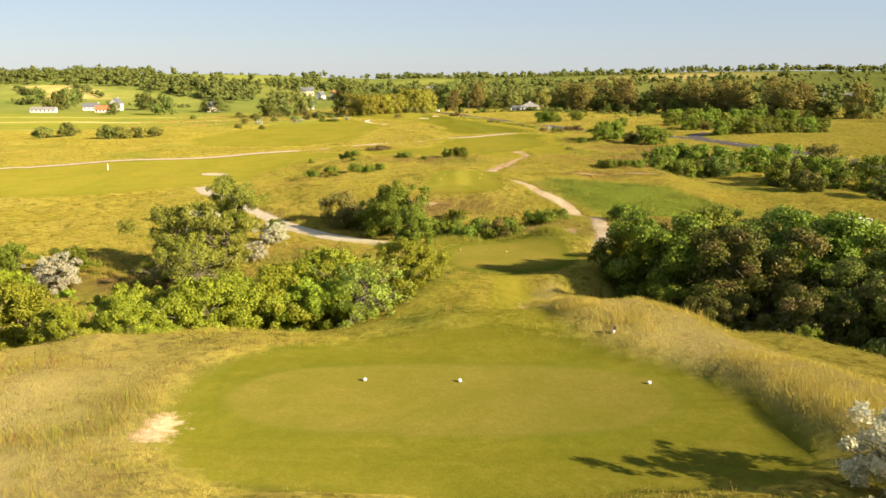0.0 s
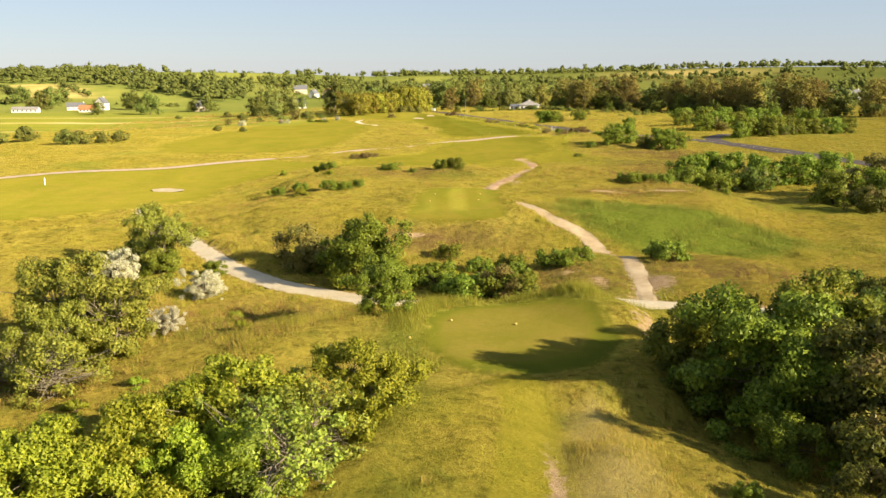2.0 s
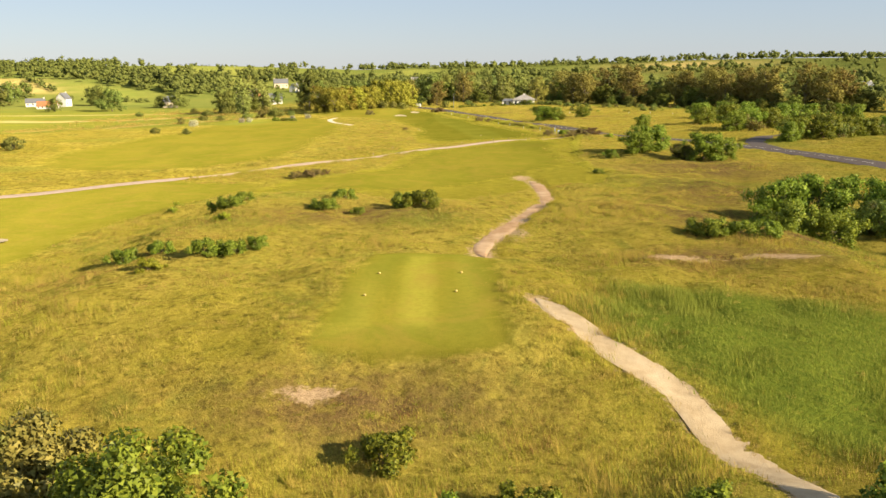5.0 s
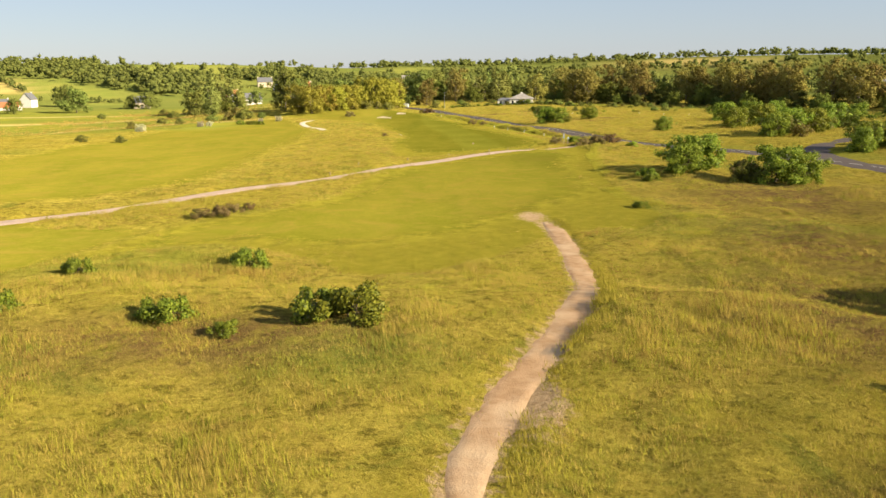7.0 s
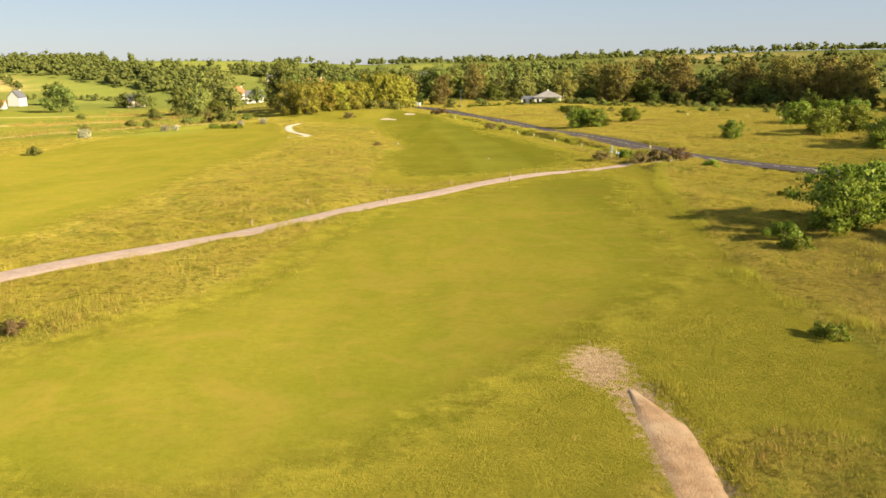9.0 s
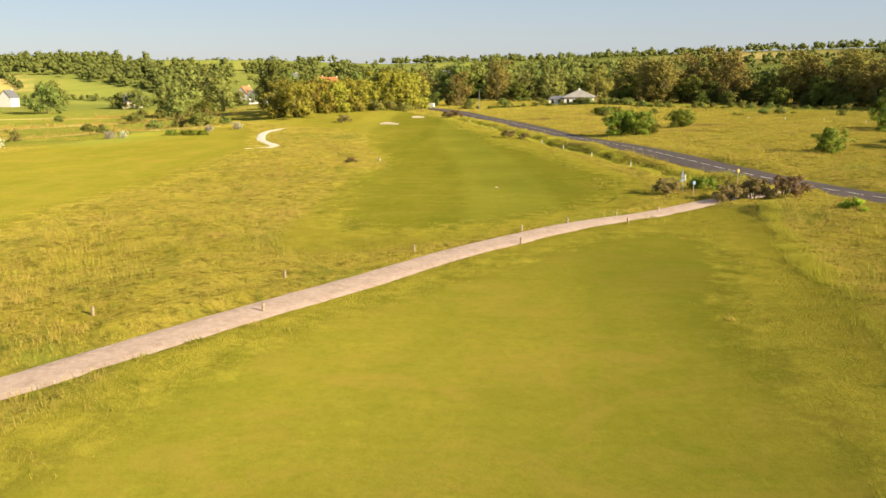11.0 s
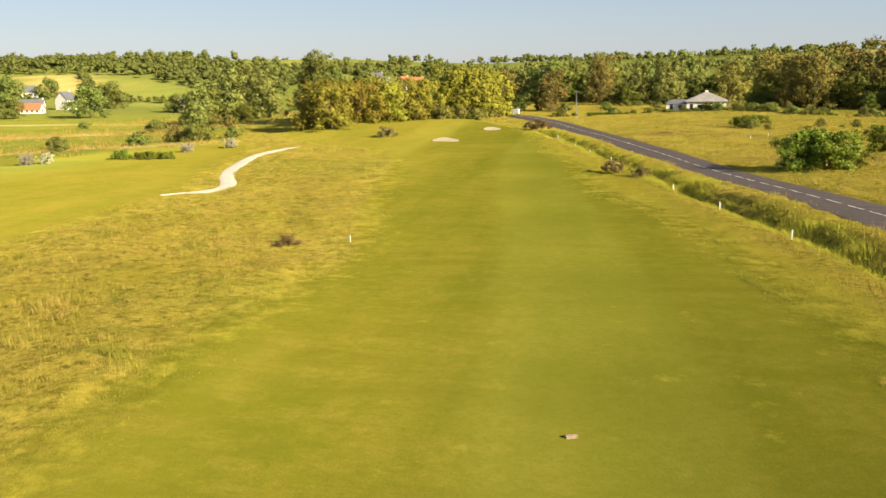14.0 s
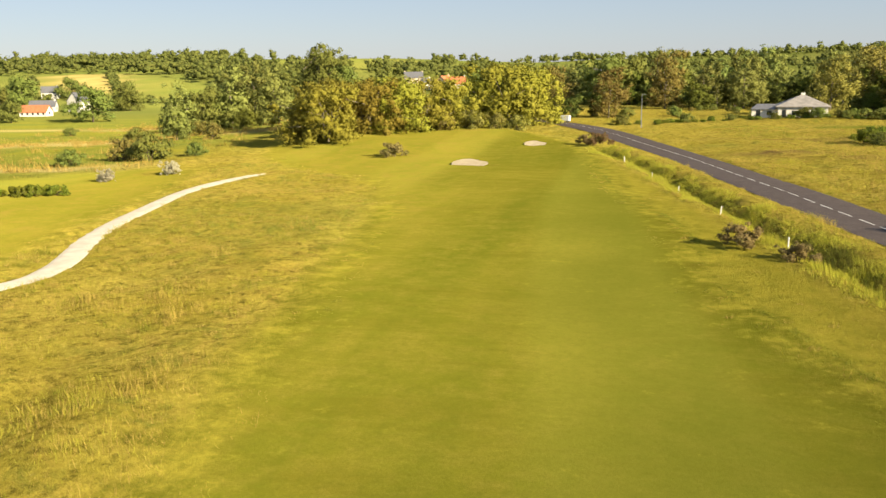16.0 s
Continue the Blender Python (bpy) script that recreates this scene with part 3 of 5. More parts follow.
ground_attributes = {
    "mown": g_mown, "semi": semi_at(fx, fy), "tee": np.max([inside(fx, fy, a, 1.6) for a in (TEE_ONE, TEE_TWO)], axis=0),
    "stripe": np.maximum(inside(fx, fy, TEE_THREE, 0.8) * smooth(-0.3, 0.3, np.sin((fx - 1.7) * 1.6)), smooth(0.2, 0.7, np.sin((fx + 0.05 * fy) / 4.2 + 0.4 * np.sin(fy / 30))) * inside(fx, fy, FAIRWAY_FAR, 6.0) * 0.35),
    "rim": np.maximum.reduce([np.exp(-((line_distance(fx, fy, TEE_THREE + TEE_THREE[:1]) - 0.5) / 0.6) ** 2), np.clip(inside(fx, fy, TEE_TWO_FRINGE, 1.2) - inside(fx, fy, TEE_TWO, 1.2), 0, 1), 0.5 * np.exp(-(line_distance(fx, fy, TEE_ONE + TEE_ONE[:1]) / 0.5) ** 2)]),
    # dry turf; left on the far fairway its yellow also paints in grass backscatter
    "dry": np.max([inside(fx, fy, a, s) for a, s in ((FAIRWAY_NEAR, 12), (FAIRWAY_SIDE, 12), (FAIRWAY_LEFT, 12), (TEE_THREE_FRINGE, 3), (TEE_TWO, 3))] + [inside(fx, fy, FAIRWAY_FAR, 8.0) * smooth(-2, 9, 5 - fx - 0.07 * (fy - 300) + 4 * value_noise(fx, fy, 18.0))], axis=0),
    # darker turf; on the far fairway this colour also holds lens vignetting
    "dim_lane": 0.7 * spots_at(fx, fy, [(28, 272, 9, 11)]) * inside(fx, fy, FAIRWAY_NEAR, 4.0) + inside(fx, fy, FAIRWAY_FAR, 6.0) * np.exp(-((fx - 16.0 + 0.06 * (fy - 380) - 1.5 * np.sin(fy / 23)) / 8.0) ** 2) * (0.7 + 0.3 * value_noise(fx, fy, 9.0)),
    "lush": np.maximum.reduce([inside(fx, fy, LUSH_PATCH, 3.0), 0.7 * spots_at(fx, fy, [(-1.5, 47, 3.5, 7), (31, 174, 6, 10), (3.5, 154.5, 4, 3), (24, 52, 8, 9), (-2, 62, 3, 5), (-1.6, 76, 1.5, 9), (5, 85, 9, 1.5)]),
                               0.5 * smooth(0.3, 0.8, value_noise(fx, fy, 14.0)) * (1 - 0.6 * smooth(280, 320, fy)) * (fy < 560), 0.9 * spots_at(fx, fy, [(95, 590, 60, 5), (60, 560, 25, 3), (140, 545, 40, 8)])]),
    "bare": np.maximum.reduce([spots_at(fx, fy, BARE_SPOTS)] + [0.85 * np.exp(-(line_distance(fx, fy, l) / (w + 0.75)) ** 2) for l, w in PATH_CURVES[:3]]), "heath": spots_at(fx, fy, HEATH_SPOTS), "marsh": marsh, "straw": straw,
    "field": far_field, "hay": inside(fx, fy, HAY_FIELD, 16.0) + far_field * spots_at(fx, fy, [(420, 1500, 120, 120)]),
    "pasture": np.max([inside(fx, fy, a, 16.0) for a in PASTURES], axis=0),
}
for key, values in ground_attributes.items():
    a = ground_mesh.attributes.new(key, "FLOAT", "POINT")
    a.data.foreach_set("value", np.asarray(values, np.float32))
ground_ob = part("ground", ground_mesh, TURF)
tagged(ground_ob, "rolling golf course turf with mown fairways and dry rough", "ground", kind="structure")


def on_grid(values, x, y):
    """Values of the ground sheet at places between its corners."""
    x, y = np.asarray(x, float), np.asarray(y, float)
    i, j = np.clip(np.searchsorted(gx, x) - 1, 0, nx - 2), np.clip(np.searchsorted(gy, y) - 1, 0, ny - 2)
    u, v = np.clip((x - gx[i]) / (gx[i + 1] - gx[i]), 0, 1), np.clip((y - gy[j]) / (gy[j + 1] - gy[j]), 0, 1)
    g = np.asarray(values).reshape(ny, nx)
    return (g[j, i] * (1 - u) + g[j, i + 1] * u) * (1 - v) + (g[j + 1, i] * (1 - u) + g[j + 1, i + 1] * u) * v


def turf(x, y):
    return float(on_grid(gz, x, y))


def ribbon(name, line, half, mat, label, lift=0.06, step=0.8, ragged=0.0, category="path", taper=0.0):
    """A path or road laid on the land, with worn edges."""
    pts = curve_points(line, step)
    verts, fs, cols = [], [], 7
    for k, (x, y) in enumerate(pts):
        a, b = Vector(pts[max(k - 1, 0)]), Vector(pts[min(k + 1, len(pts) - 1)])
        t = (b - a).normalized()
        w = [half * (1 + ragged * (value_noise(k * step, v, 4.0) + 0.7 * value_noise(k * step, v + 9, 1.1))) for v in (3.0, 77.0)]
        ends = min(1.0, (0.15 + min(k, len(pts) - 1 - k) * step / taper)) if taper else 1.0
        w = w[0] * ends, w[1] * ends
        for c in range(cols):
            u = c / (cols - 1) * 2 - 1
            d = u * (w[0] if u < 0 else w[1])
            verts.append((x - t.y * d, y + t.x * d, 0))
    verts = np.array(verts)
    base = np.array([ground_height(p[0], p[1]) for p in pts])
    u = np.tile(np.linspace(-1, 1, cols), len(pts))
    verts[:, 2] = np.maximum(land(verts[:, 0], verts[:, 1]) + lift, np.repeat(base, cols) - 0.12 + lift)
    verts[:, 2] = np.where(np.abs(u) > 0.99, verts[:, 2] - 0.09, verts[:, 2])
    for k in range(len(pts) - 1):
        for c in range(cols - 1):
            i = k * cols + c
            fs.append((i, i + 1, i + cols + 1, i + cols))
    me = mesh_from(name, verts, np.array(fs)[:, ::-1], True)
    ob = part(name, me, mat)
    return tagged(ob, label, category, kind="structure")


ribbon("gravel_path", PALE_LINE, 1.4, PALE_PATH, "pale sandy gravel path curving through the rough", ragged=0.08)
ribbon("dirt_path", DIRT_LINE, 0.95, SANDY_PATH, "worn brown dirt path through dry grass", lift=0.045, ragged=0.22, taper=2.0)
ribbon("dirt_path", DIRT_LINE_FAR, 1.0, DIRT_PATH, "worn brown dirt path ending on the fairway", ragged=0.18, taper=5.0)
ribbon("access_track", TRACK_LINE, 1.6, PINK_TRACK, "pinkish crushed stone track crossing the fairway", ragged=0.025)
ribbon("road", ROAD_LINE, 3.6, ASPHALT, "dark asphalt country road with white dashes", lift=0.14, step=2.0, category="road")
ribbon("side_road", SIDE_LINE, 2.6, ASPHALT, "dark asphalt side road joining the country road", lift=0.06, step=2.0, category="road")
ribbon("white_path", WHITE_LINE, 1.05, WHITE_PATH, "narrow whitish sand path on the fairway", lift=0.12, ragged=0.03, taper=4.0)


# ---- plants ----
def tube(verts, fs, pts, r0, r1, sides=6):
    base = len(verts)
    n = len(pts)
    for k, p in enumerate(pts):
        a, b = pts[max(k - 1, 0)], pts[min(k + 1, n - 1)]
        t = (b - a).normalized()
        s = t.orthogonal().normalized()
        w = t.cross(s)
        r = r0 + (r1 - r0) * k / (n - 1)
        for q in range(sides):
            ang = 2 * math.pi * q / sides
            verts.append(p + (s * math.cos(ang) + w * math.sin(ang)) * r)
    for k in range(n - 1):
        for q in range(sides):
            i, j = base + k * sides + q, base + k * sides + (q + 1) % sides
            fs.append((i, j, j + sides, i + sides))


BALL = bmesh.new()
bmesh.ops.create_icosphere(BALL, subdivisions=1, radius=1.0)
BALL_VERTS = np.array([v.co for v in BALL.verts])
BALL_FACES = np.array([[v.index for v in f.verts] for f in BALL.faces])
BALL.free()


def unit(v):
    return v / np.maximum(np.linalg.norm(v, axis=-1, keepdims=True), 1e-6)


def inner_shells(rng, blobs, size):
    """Lumpy shells inside the clumps, which keep a crown from being seen through."""
    n, k = len(blobs), len(BALL_VERTS)
    r = size * blobs[:, 3, None] * (1 + 0.22 * np.clip(rng.normal(size=(n, k)), -1.5, 1.5))
    v = blobs[:, None, :3] + BALL_VERTS[None] * r[..., None] * np.array([1, 1, 0.85])
    f = BALL_FACES[None] + (np.arange(n) * k)[:, None, None]
    return v.reshape(-1, 3), f.reshape(-1, 3), np.tile(BALL_VERTS, (n, 1))


def leaves(name, rng, blobs, count, size, mat, up=0.25, droop=0.0, shell=0.5, tidy=0.7, reach=0.5, soft=0.5, centres=None):
    """A crown of separate leaf sprays on the shells of many clumps, shaded as round masses."""
    blobs = np.asarray(blobs, float)
    weight = blobs[:, 3] ** 2
    which = rng.choice(len(blobs), count, p=weight / weight.sum())
    d = rng.normal(size=(count, 3))
    d[:, 2] += up
    d = unit(d)
    r = blobs[which, 3] * (0.45 + (0.30 + reach) * rng.random(count) ** 0.8)
    pos = blobs[which, :3] + d * r[:, None] * np.array([1, 1, 0.85])
    pos[:, 2] -= droop * rng.random(count) ** 2
    nrm = unit(d + rng.normal(scale=tidy, size=(count, 3)))
    side = unit(np.cross(nrm, rng.normal(size=(count, 3))))
    fwd = np.cross(nrm, side)
    ln = (size * (0.6 + 0.8 * rng.random(count)))[:, None]
    wd = ln * (0.42 + 0.22 * rng.random(count))[:, None]
    v = np.stack([pos - fwd * ln * 0.5 - side * wd * 0.3, pos + side * wd + fwd * ln * 0.1, pos + fwd * ln * 0.5 - side * wd * 0.45], 1).reshape(-1, 3)
    f = np.arange(count * 3).reshape(-1, 3)
    middle = np.average(blobs[:, :3], axis=0, weights=weight) if centres is None else np.asarray(centres)[which]
    mass = unit((pos - middle) * np.array([1, 1, 0.9]))
    shade = unit(soft * (0.30 * d + 0.70 * mass + np.array([0, 0, 0.15])) + (1 - soft) * nrm)
    sv, sf, sn = inner_shells(rng, blobs, shell)
    me = mesh_from(name, np.concatenate([v, sv]), np.concatenate([f, sf + len(v)]), True)
    me.normals_split_custom_set_from_vertices(np.concatenate([np.repeat(shade, 3, axis=0), sn]).astype(np.float32))
    me.materials.append(mat)
    return me


def crown_clumps(rng, height, width, low, count, clump, peak=0.55, uneven=0.25):
    """Clumps gathered round a few boughs of differing reach, so that the outline is uneven and has gaps."""
    boughs = []
    n = max(8, count // 3)
    for k in range(n):
        a = 2 * math.pi * (k * 0.618 + rng.random() * 0.15)
        h = (k + rng.random()) / n
        edge = math.sqrt(max(0.10, 1 - abs((h - peak) / (1.05 - peak if h > peak else peak * 1.5 + 0.15)) ** 2.2))
        r = width / 2 * edge * (0.45 + 0.45 * rng.random()) * (1 + uneven * float(np.clip(rng.normal(), -1.5, 1.5)) * 0.5)
        boughs.append((math.cos(a) * r, math.sin(a) * r, low + (height - low) * (0.03 + 0.87 * h)))
    boughs.append((0, 0, low + (height - low) * 0.82))
    boughs.append((0, 0, low + (height - low) * 0.45))
    out = []
    for k in range(count):
        b = boughs[k % len(boughs)]
        c = clump * (0.5 + 0.75 * rng.random())
        g = rng.normal(size=3) * np.array([width * 0.13, width * 0.13, (height - low) * 0.11])
        z = min(max(b[2] + g[2], low + c * 0.3), height - c * 0.6)
        out.append((b[0] + g[0], b[1] + g[1], z, c))
    return out


def plant(name, seed, height, width, low, clumps, clump, count, size, leaf, bark=BARK, stems=1, trunk=0.16, limbs=7, label="", category="tree", peak=0.45, uneven=0.25, droop=0.0, up=0.25, shell=0.45, tidy=0.8, reach=0.5, soft=0.42):
    """A tree or shrub at the origin: stem with limbs, and a crown of leaves."""
    rng = np.random.default_rng(seed)
    root = new(name)
    blobs = crown_clumps(rng, height, width, low, clumps, clump, peak, uneven)
    verts, fs = [], []
    for s in range(stems):
        a = 2 * math.pi * s / stems + rng.random()
        lean = 0.0 if stems == 1 else width * 0.12
        top = Vector((math.cos(a) * lean, math.sin(a) * lean, low + (height - low) * 0.55))
        foot = Vector((math.cos(a) * lean * 0.2, math.sin(a) * lean * 0.2, -0.35))
        mids = [foot.lerp(top, t) + Vector((rng.normal(), rng.normal(), 0)) * height * 0.012 for t in (0.0, 0.3, 0.6, 0.85, 1.0)]
        tube(verts, fs, mids, trunk, trunk * 0.35)
        for k in range(limbs):
            b = blobs[int(rng.integers(len(blobs)))]
            start = foot.lerp(top, 0.35 + 0.6 * rng.random())
            end = Vector(b[:3]) * 1.06
            bend = start.lerp(end, 0.5) + Vector((rng.normal() * 0.05, rng.normal() * 0.05, -0.06 * rng.random())) * height
            tube(verts, fs, [start, bend, end], trunk * 0.42, trunk * 0.1, 4)
    trunk_mesh = mesh_from("trunk", [tuple(v) for v in verts], fs, True)
    part("trunk", trunk_mesh, bark, root)
    part("crown", leaves("crown", rng, blobs, count, size, leaf, up, droop, shell, tidy, reach, soft), None, root)
    return tagged(root, label, category)


def put(ob, x, y, scale=1.0, turn=0.0, wide=1.0, label="", group="", sink=0.0):
    """A copy of a plant or thing standing on the land."""
    z = turf(x, y) - sink
    c = copy_thing(ob, pose(x, y, z, 0, 0, turn) @ Matrix.Diagonal((scale * wide, scale * wide, scale, 1)))
    return tagged(c, label, group=group)


def moved(ob, x, y, scale=1.0, turn=0.0):
    z = turf(x, y)
    ob.matrix_basis = pose(x, y, z, 0, 0, turn) @ Matrix.Diagonal((scale, scale, scale, 1))
    return ob


oak = plant("oak_tree", 1, 6.6, 7.4, 0.2, 90, 0.74, 32000, 0.20, OAK_LEAF, stems=2, limbs=12, label="broad dark green oak tree with dense low crown", uneven=0.5)
oak_b = plant("oak_tree", 2, 6.2, 7.8, 0.2, 90, 0.74, 32000, 0.20, DARK_LEAF, stems=2, limbs=12, label="dark green oak tree with a few rusty leaf sprays", uneven=0.5)
field_oak = plant("field_oak", 12, 6.6, 6.0, 0.1, 60, 0.78, 22000, 0.20, OAK_LEAF, stems=2, limbs=9, label="fresh green oak tree beside the gravel path", uneven=0.5)
young = plant("young_oak", 3, 4.4, 5.4, 0.1, 84, 0.48, 27000, 0.135, LIME_LEAF, PALE_BARK, 3, 0.08, 20, "bright lime green young oak on the slope", uneven=0.6, shell=0.4, soft=0.4)
shrub = plant("green_shrub", 4, 3.8, 4.8, 0.1, 46, 0.60, 13000, 0.17, OAK_LEAF, stems=3, trunk=0.08, label="leafy mid green shrub in dry grass", category="shrub", uneven=0.5)
grey_tree = plant("scrub_tree", 5, 6.0, 6.8, 0.2, 84, 0.62, 20000, 0.17, GREY_LEAF, PALE_BARK, 3, 0.11, 30, "grey green scrub tree with thin bare branches showing", uneven=0.6, shell=0.45)
sparse = plant("bare_shrub", 6, 3.4, 5.2, 0.1, 50, 0.42, 4200, 0.15, GREY_LEAF, PALE_BARK, 4, 0.06, 46, "half bare scrub with twisted pale branches", "shrub", uneven=0.6, shell=0.3)
hawthorn = plant("hawthorn", 7, 2.6, 3.6, 0.1, 100, 0.24, 9000, 0.11, BLOSSOM, stems=3, trunk=0.06, limbs=16, label="hawthorn bush covered in white blossom", category="shrub", uneven=0.7, shell=0.35, tidy=0.9)
rust = plant("rusty_shrub", 8, 2.8, 3.4, 0.1, 34, 0.5, 9000, 0.14, RUST_LEAF, stems=3, trunk=0.07, label="brown green shrub with rusty young leaves", category="shrub", uneven=0.4)
low_bush = plant("low_bush", 9, 1.25, 2.6, 0.0, 28, 0.34, 2600, 0.16, OAK_LEAF, stems=3, trunk=0.04, limbs=4, label="low dark green bush in the rough", category="bush", uneven=0.6, peak=0.2)
low_pale = plant("low_bush", 10, 1.15, 2.5, 0.0, 24, 0.32, 2400, 0.15, LIME_LEAF, stems=3, trunk=0.04, limbs=4, label="low yellow green bush in dry grass", category="bush", uneven=0.6, peak=0.2)
gorse = plant("gorse_bush", 11, 1.6, 3.2, 0.05, 30, 0.32, 3200, 0.13, BROWN_LEAF, stems=3, trunk=0.05, limbs=8, label="dull reddish brown gorse bush", category="bush", uneven=0.5, peak=0.3)
mid_oak = plant("meadow_oak", 13, 5.2, 7.4, 0.0, 70, 0.85, 7000, 0.30, OAK_LEAF, stems=3, limbs=6, label="low spreading green oak on the meadow", peak=0.25, uneven=0.35)
mid_oak_b = plant("meadow_oak", 14, 5.0, 7.8, 0.0, 70, 0.85, 7000, 0.30, DARK_LEAF, stems=3, limbs=6, label="low spreading dark green oak by the road", peak=0.25, uneven=0.35)

# far trees
FAR = dict(shell=0.55, tidy=0.65, reach=0.65, soft=0.55)
tall_tree = plant("tall_tree", 30, 22, 12.5, 5.5, 120, 1.35, 10000, 0.48, FAR_LEAF, PALE_BARK, 1, 0.42, 16, "very tall green tree with a pale bare trunk", peak=0.5, uneven=0.45, **FAR)
far_round = plant("far_tree", 21, 10, 9.5, 0.2, 60, 1.30, 4200, 0.46, FAR_LEAF, trunk=0.25, limbs=4, label="round green broadleaf tree in the valley", uneven=0.4, **FAR)
far_round_b = plant("far_tree", 22, 11, 8.5, 0.2, 60, 1.30, 4200, 0.46, WOOD_LEAF, trunk=0.25, limbs=4, label="full dark green broadleaf tree in the valley", uneven=0.4, **FAR)
far_willow = plant("willow", 23, 9, 10.5, 0.0, 100, 1.10, 9500, 0.34, WILLOW_LEAF, PALE_BARK, 3, 0.22, 8, "golden yellow green willow beside the fairway", droop=0.8, uneven=0.45, **FAR)
far_bronze = plant("poplar", 24, 16, 9.5, 0.6, 90, 1.25, 5200, 0.44, BRONZE_LEAF, PALE_BARK, 1, 0.3, 14, "tall bronze leaved poplar with thin crown", peak=0.5, uneven=0.4, shell=0.45, tidy=0.7, reach=0.75, soft=0.5)
far_silver = plant("silver_poplar", 25, 13, 7.5, 0.3, 60, 1.2, 4000, 0.44, SILVER_LEAF, PALE_BARK, 1, 0.25, 6, "pale silver green poplar at the wood edge", uneven=0.4, **FAR)
far_slim = plant("slim_poplar", 26, 16, 3.6, 0.6, 44, 0.95, 3000, 0.42, FAR_LEAF, PALE_BARK, 1, 0.25, 6, "slender upright green poplar", peak=0.4, **FAR)
far_dark = plant("dark_tree", 27, 11, 9.0, 0.1, 52, 1.45, 3800, 0.46, PINE_LEAF, trunk=0.25, limbs=4, label="very dark green tree in the wood", uneven=0.35, **FAR)
far_bush = plant("far_bush", 28, 3.4, 5.4, 0.0, 30, 0.75, 2000, 0.28, FAR_LEAF, stems=3, trunk=0.1, limbs=4, label="round green bush on the meadow", category="bush", peak=0.25, **FAR)
far_rust = plant("far_rusty_bush", 29, 3.4, 5.0, 0.0, 30, 0.72, 2000, 0.28, RUST_LEAF, stems=3, trunk=0.1, limbs=4, label="reddish brown bush at the marsh edge", category="bush", peak=0.25, **FAR)


# ---- thicket beside the tees ----
def scatter(ob, rows, label="", group=""):
    """Copies at (x, y, scale, turn)."""
    for x, y, s, t in rows:
        put(ob, x, y, s, t, label=label, group=group)


moved(oak, 16.8, 63.5, 1.0, 20)
scatter(oak, [(14.9, 67.5, 0.75, 260), (21.5, 69.5, 1.0, 90), (27, 62, 1.1, 200), (32.5, 67, 0.75, 310), (31, 54, 1.15, 140), (40, 62, 1.15, 45)], group="oaks of the thicket")
moved(oak_b, 21.8, 58, 1.0, 0)
# those at (26.5, 42), (33, 43.5), (30.5, 36.5): unseen, added to shade the hollow
scatter(oak_b, [(27.5, 70.5, 1.0, 70), (33.5, 60.5, 0.95, 180), (36, 50, 1.1, 250), (25.5, 49, 0.85, 120), (44, 72, 1.0, 20), (30, 77, 0.8, 210), (26.5, 42, 0.85, 330), (33, 43.5, 1.05, 100), (30.5, 36.5, 0.8, 160), (21.0, 47.5, 0.62, 240), (17.4, 51.5, 0.5, 20)], group="oaks of the thicket")
moved(shrub, 15.8, 58.5, 0.6, 10)
scatter(shrub, [(19.5, 52.5, 0.5, 60), (15.0, 47.5, 0.42, 200), (18.6, 42.5, 0.45, 120), (22.4, 38.4, 0.45, 20), (12.4, 53.5, 0.38, 80), (15.6, 67.5, 0.75, 140), (24, 51, 0.55, 200), (-33.6, 76, 1.15, 30), (-40, 78, 1.1, 50), (-0.6, 97, 0.75, 10), (-20, 101.4, 0.6, 85), (0.6, 101.2, 0.45, 50), (12.2, 98.2, 0.55, 20), (-10.4, 103.2, 0.9, 100)])
moved(field_oak, -5.4, 96.8, 0.95, 70)
put(field_oak, -2.9, 80.6, 0.62, 200, label="small fresh green oak at the bend of the path")
put(field_oak, -7.4, 99.5, 0.72, 310)
# hedge on the slope below the first tee
moved(young, -11.2, 55.6, 1.0, 0)
scatter(young, [(-15.2, 50.6, 1.0, 130), (-12.9, 53.0, 0.95, 220), (-17.8, 46.4, 0.72, 20), (-20.6, 44.6, 0.55, 40), (-8.6, 58.8, 1.0, 100), (-2.3, 59.4, 0.8, 250), (-9.4, 54.6, 0.8, 60), (-25.4, 48.4, 1.1, 330), (-28.6, 52.5, 1.05, 180), (-16.9, 52.8, 0.85, 75), (-7.0, 55.0, 0.72, 15)])
moved(sparse, -5.0, 54.4, 1.0, 0)
scatter(sparse, [(-4.6, 57.6, 0.95, 120), (-20.6, 69.0, 1.0, 200), (-23.6, 71.5, 0.8, 290), (-7.2, 57.6, 0.8, 10)])
put(low_pale, -23.1, 62.6, 1.5, 20, label="small yellow green bush on the bare slope")
moved(grey_tree, -24.2, 79.4, 1.05, 0)
scatter(grey_tree, [(-25.6, 103.2, 0.95, 100), (-20.4, 77.4, 0.85, 210), (-22.6, 75.0, 0.6, 30)])
put(shrub, -24.6, 101.0, 0.95, 160)
moved(hawthorn, -18.6, 93.2, 0.95, 0)
scatter(hawthorn, [(-32.6, 70.4, 1.25, 90), (-18.1, 81.6, 0.75, 40), (13.2, 22.4, 1.15, 10), (-27.9, 98.4, 1.25, 70), (-71, 417.5, 0.75, 50), (-68.4, 418.5, 0.7, 110), (-49.4, 449.5, 0.8, 20), (-55.2, 442.5, 0.7, 70), (-82, 388, 1.0, 60)])
moved(rust, -12.0, 104.4, 1.5, 0)
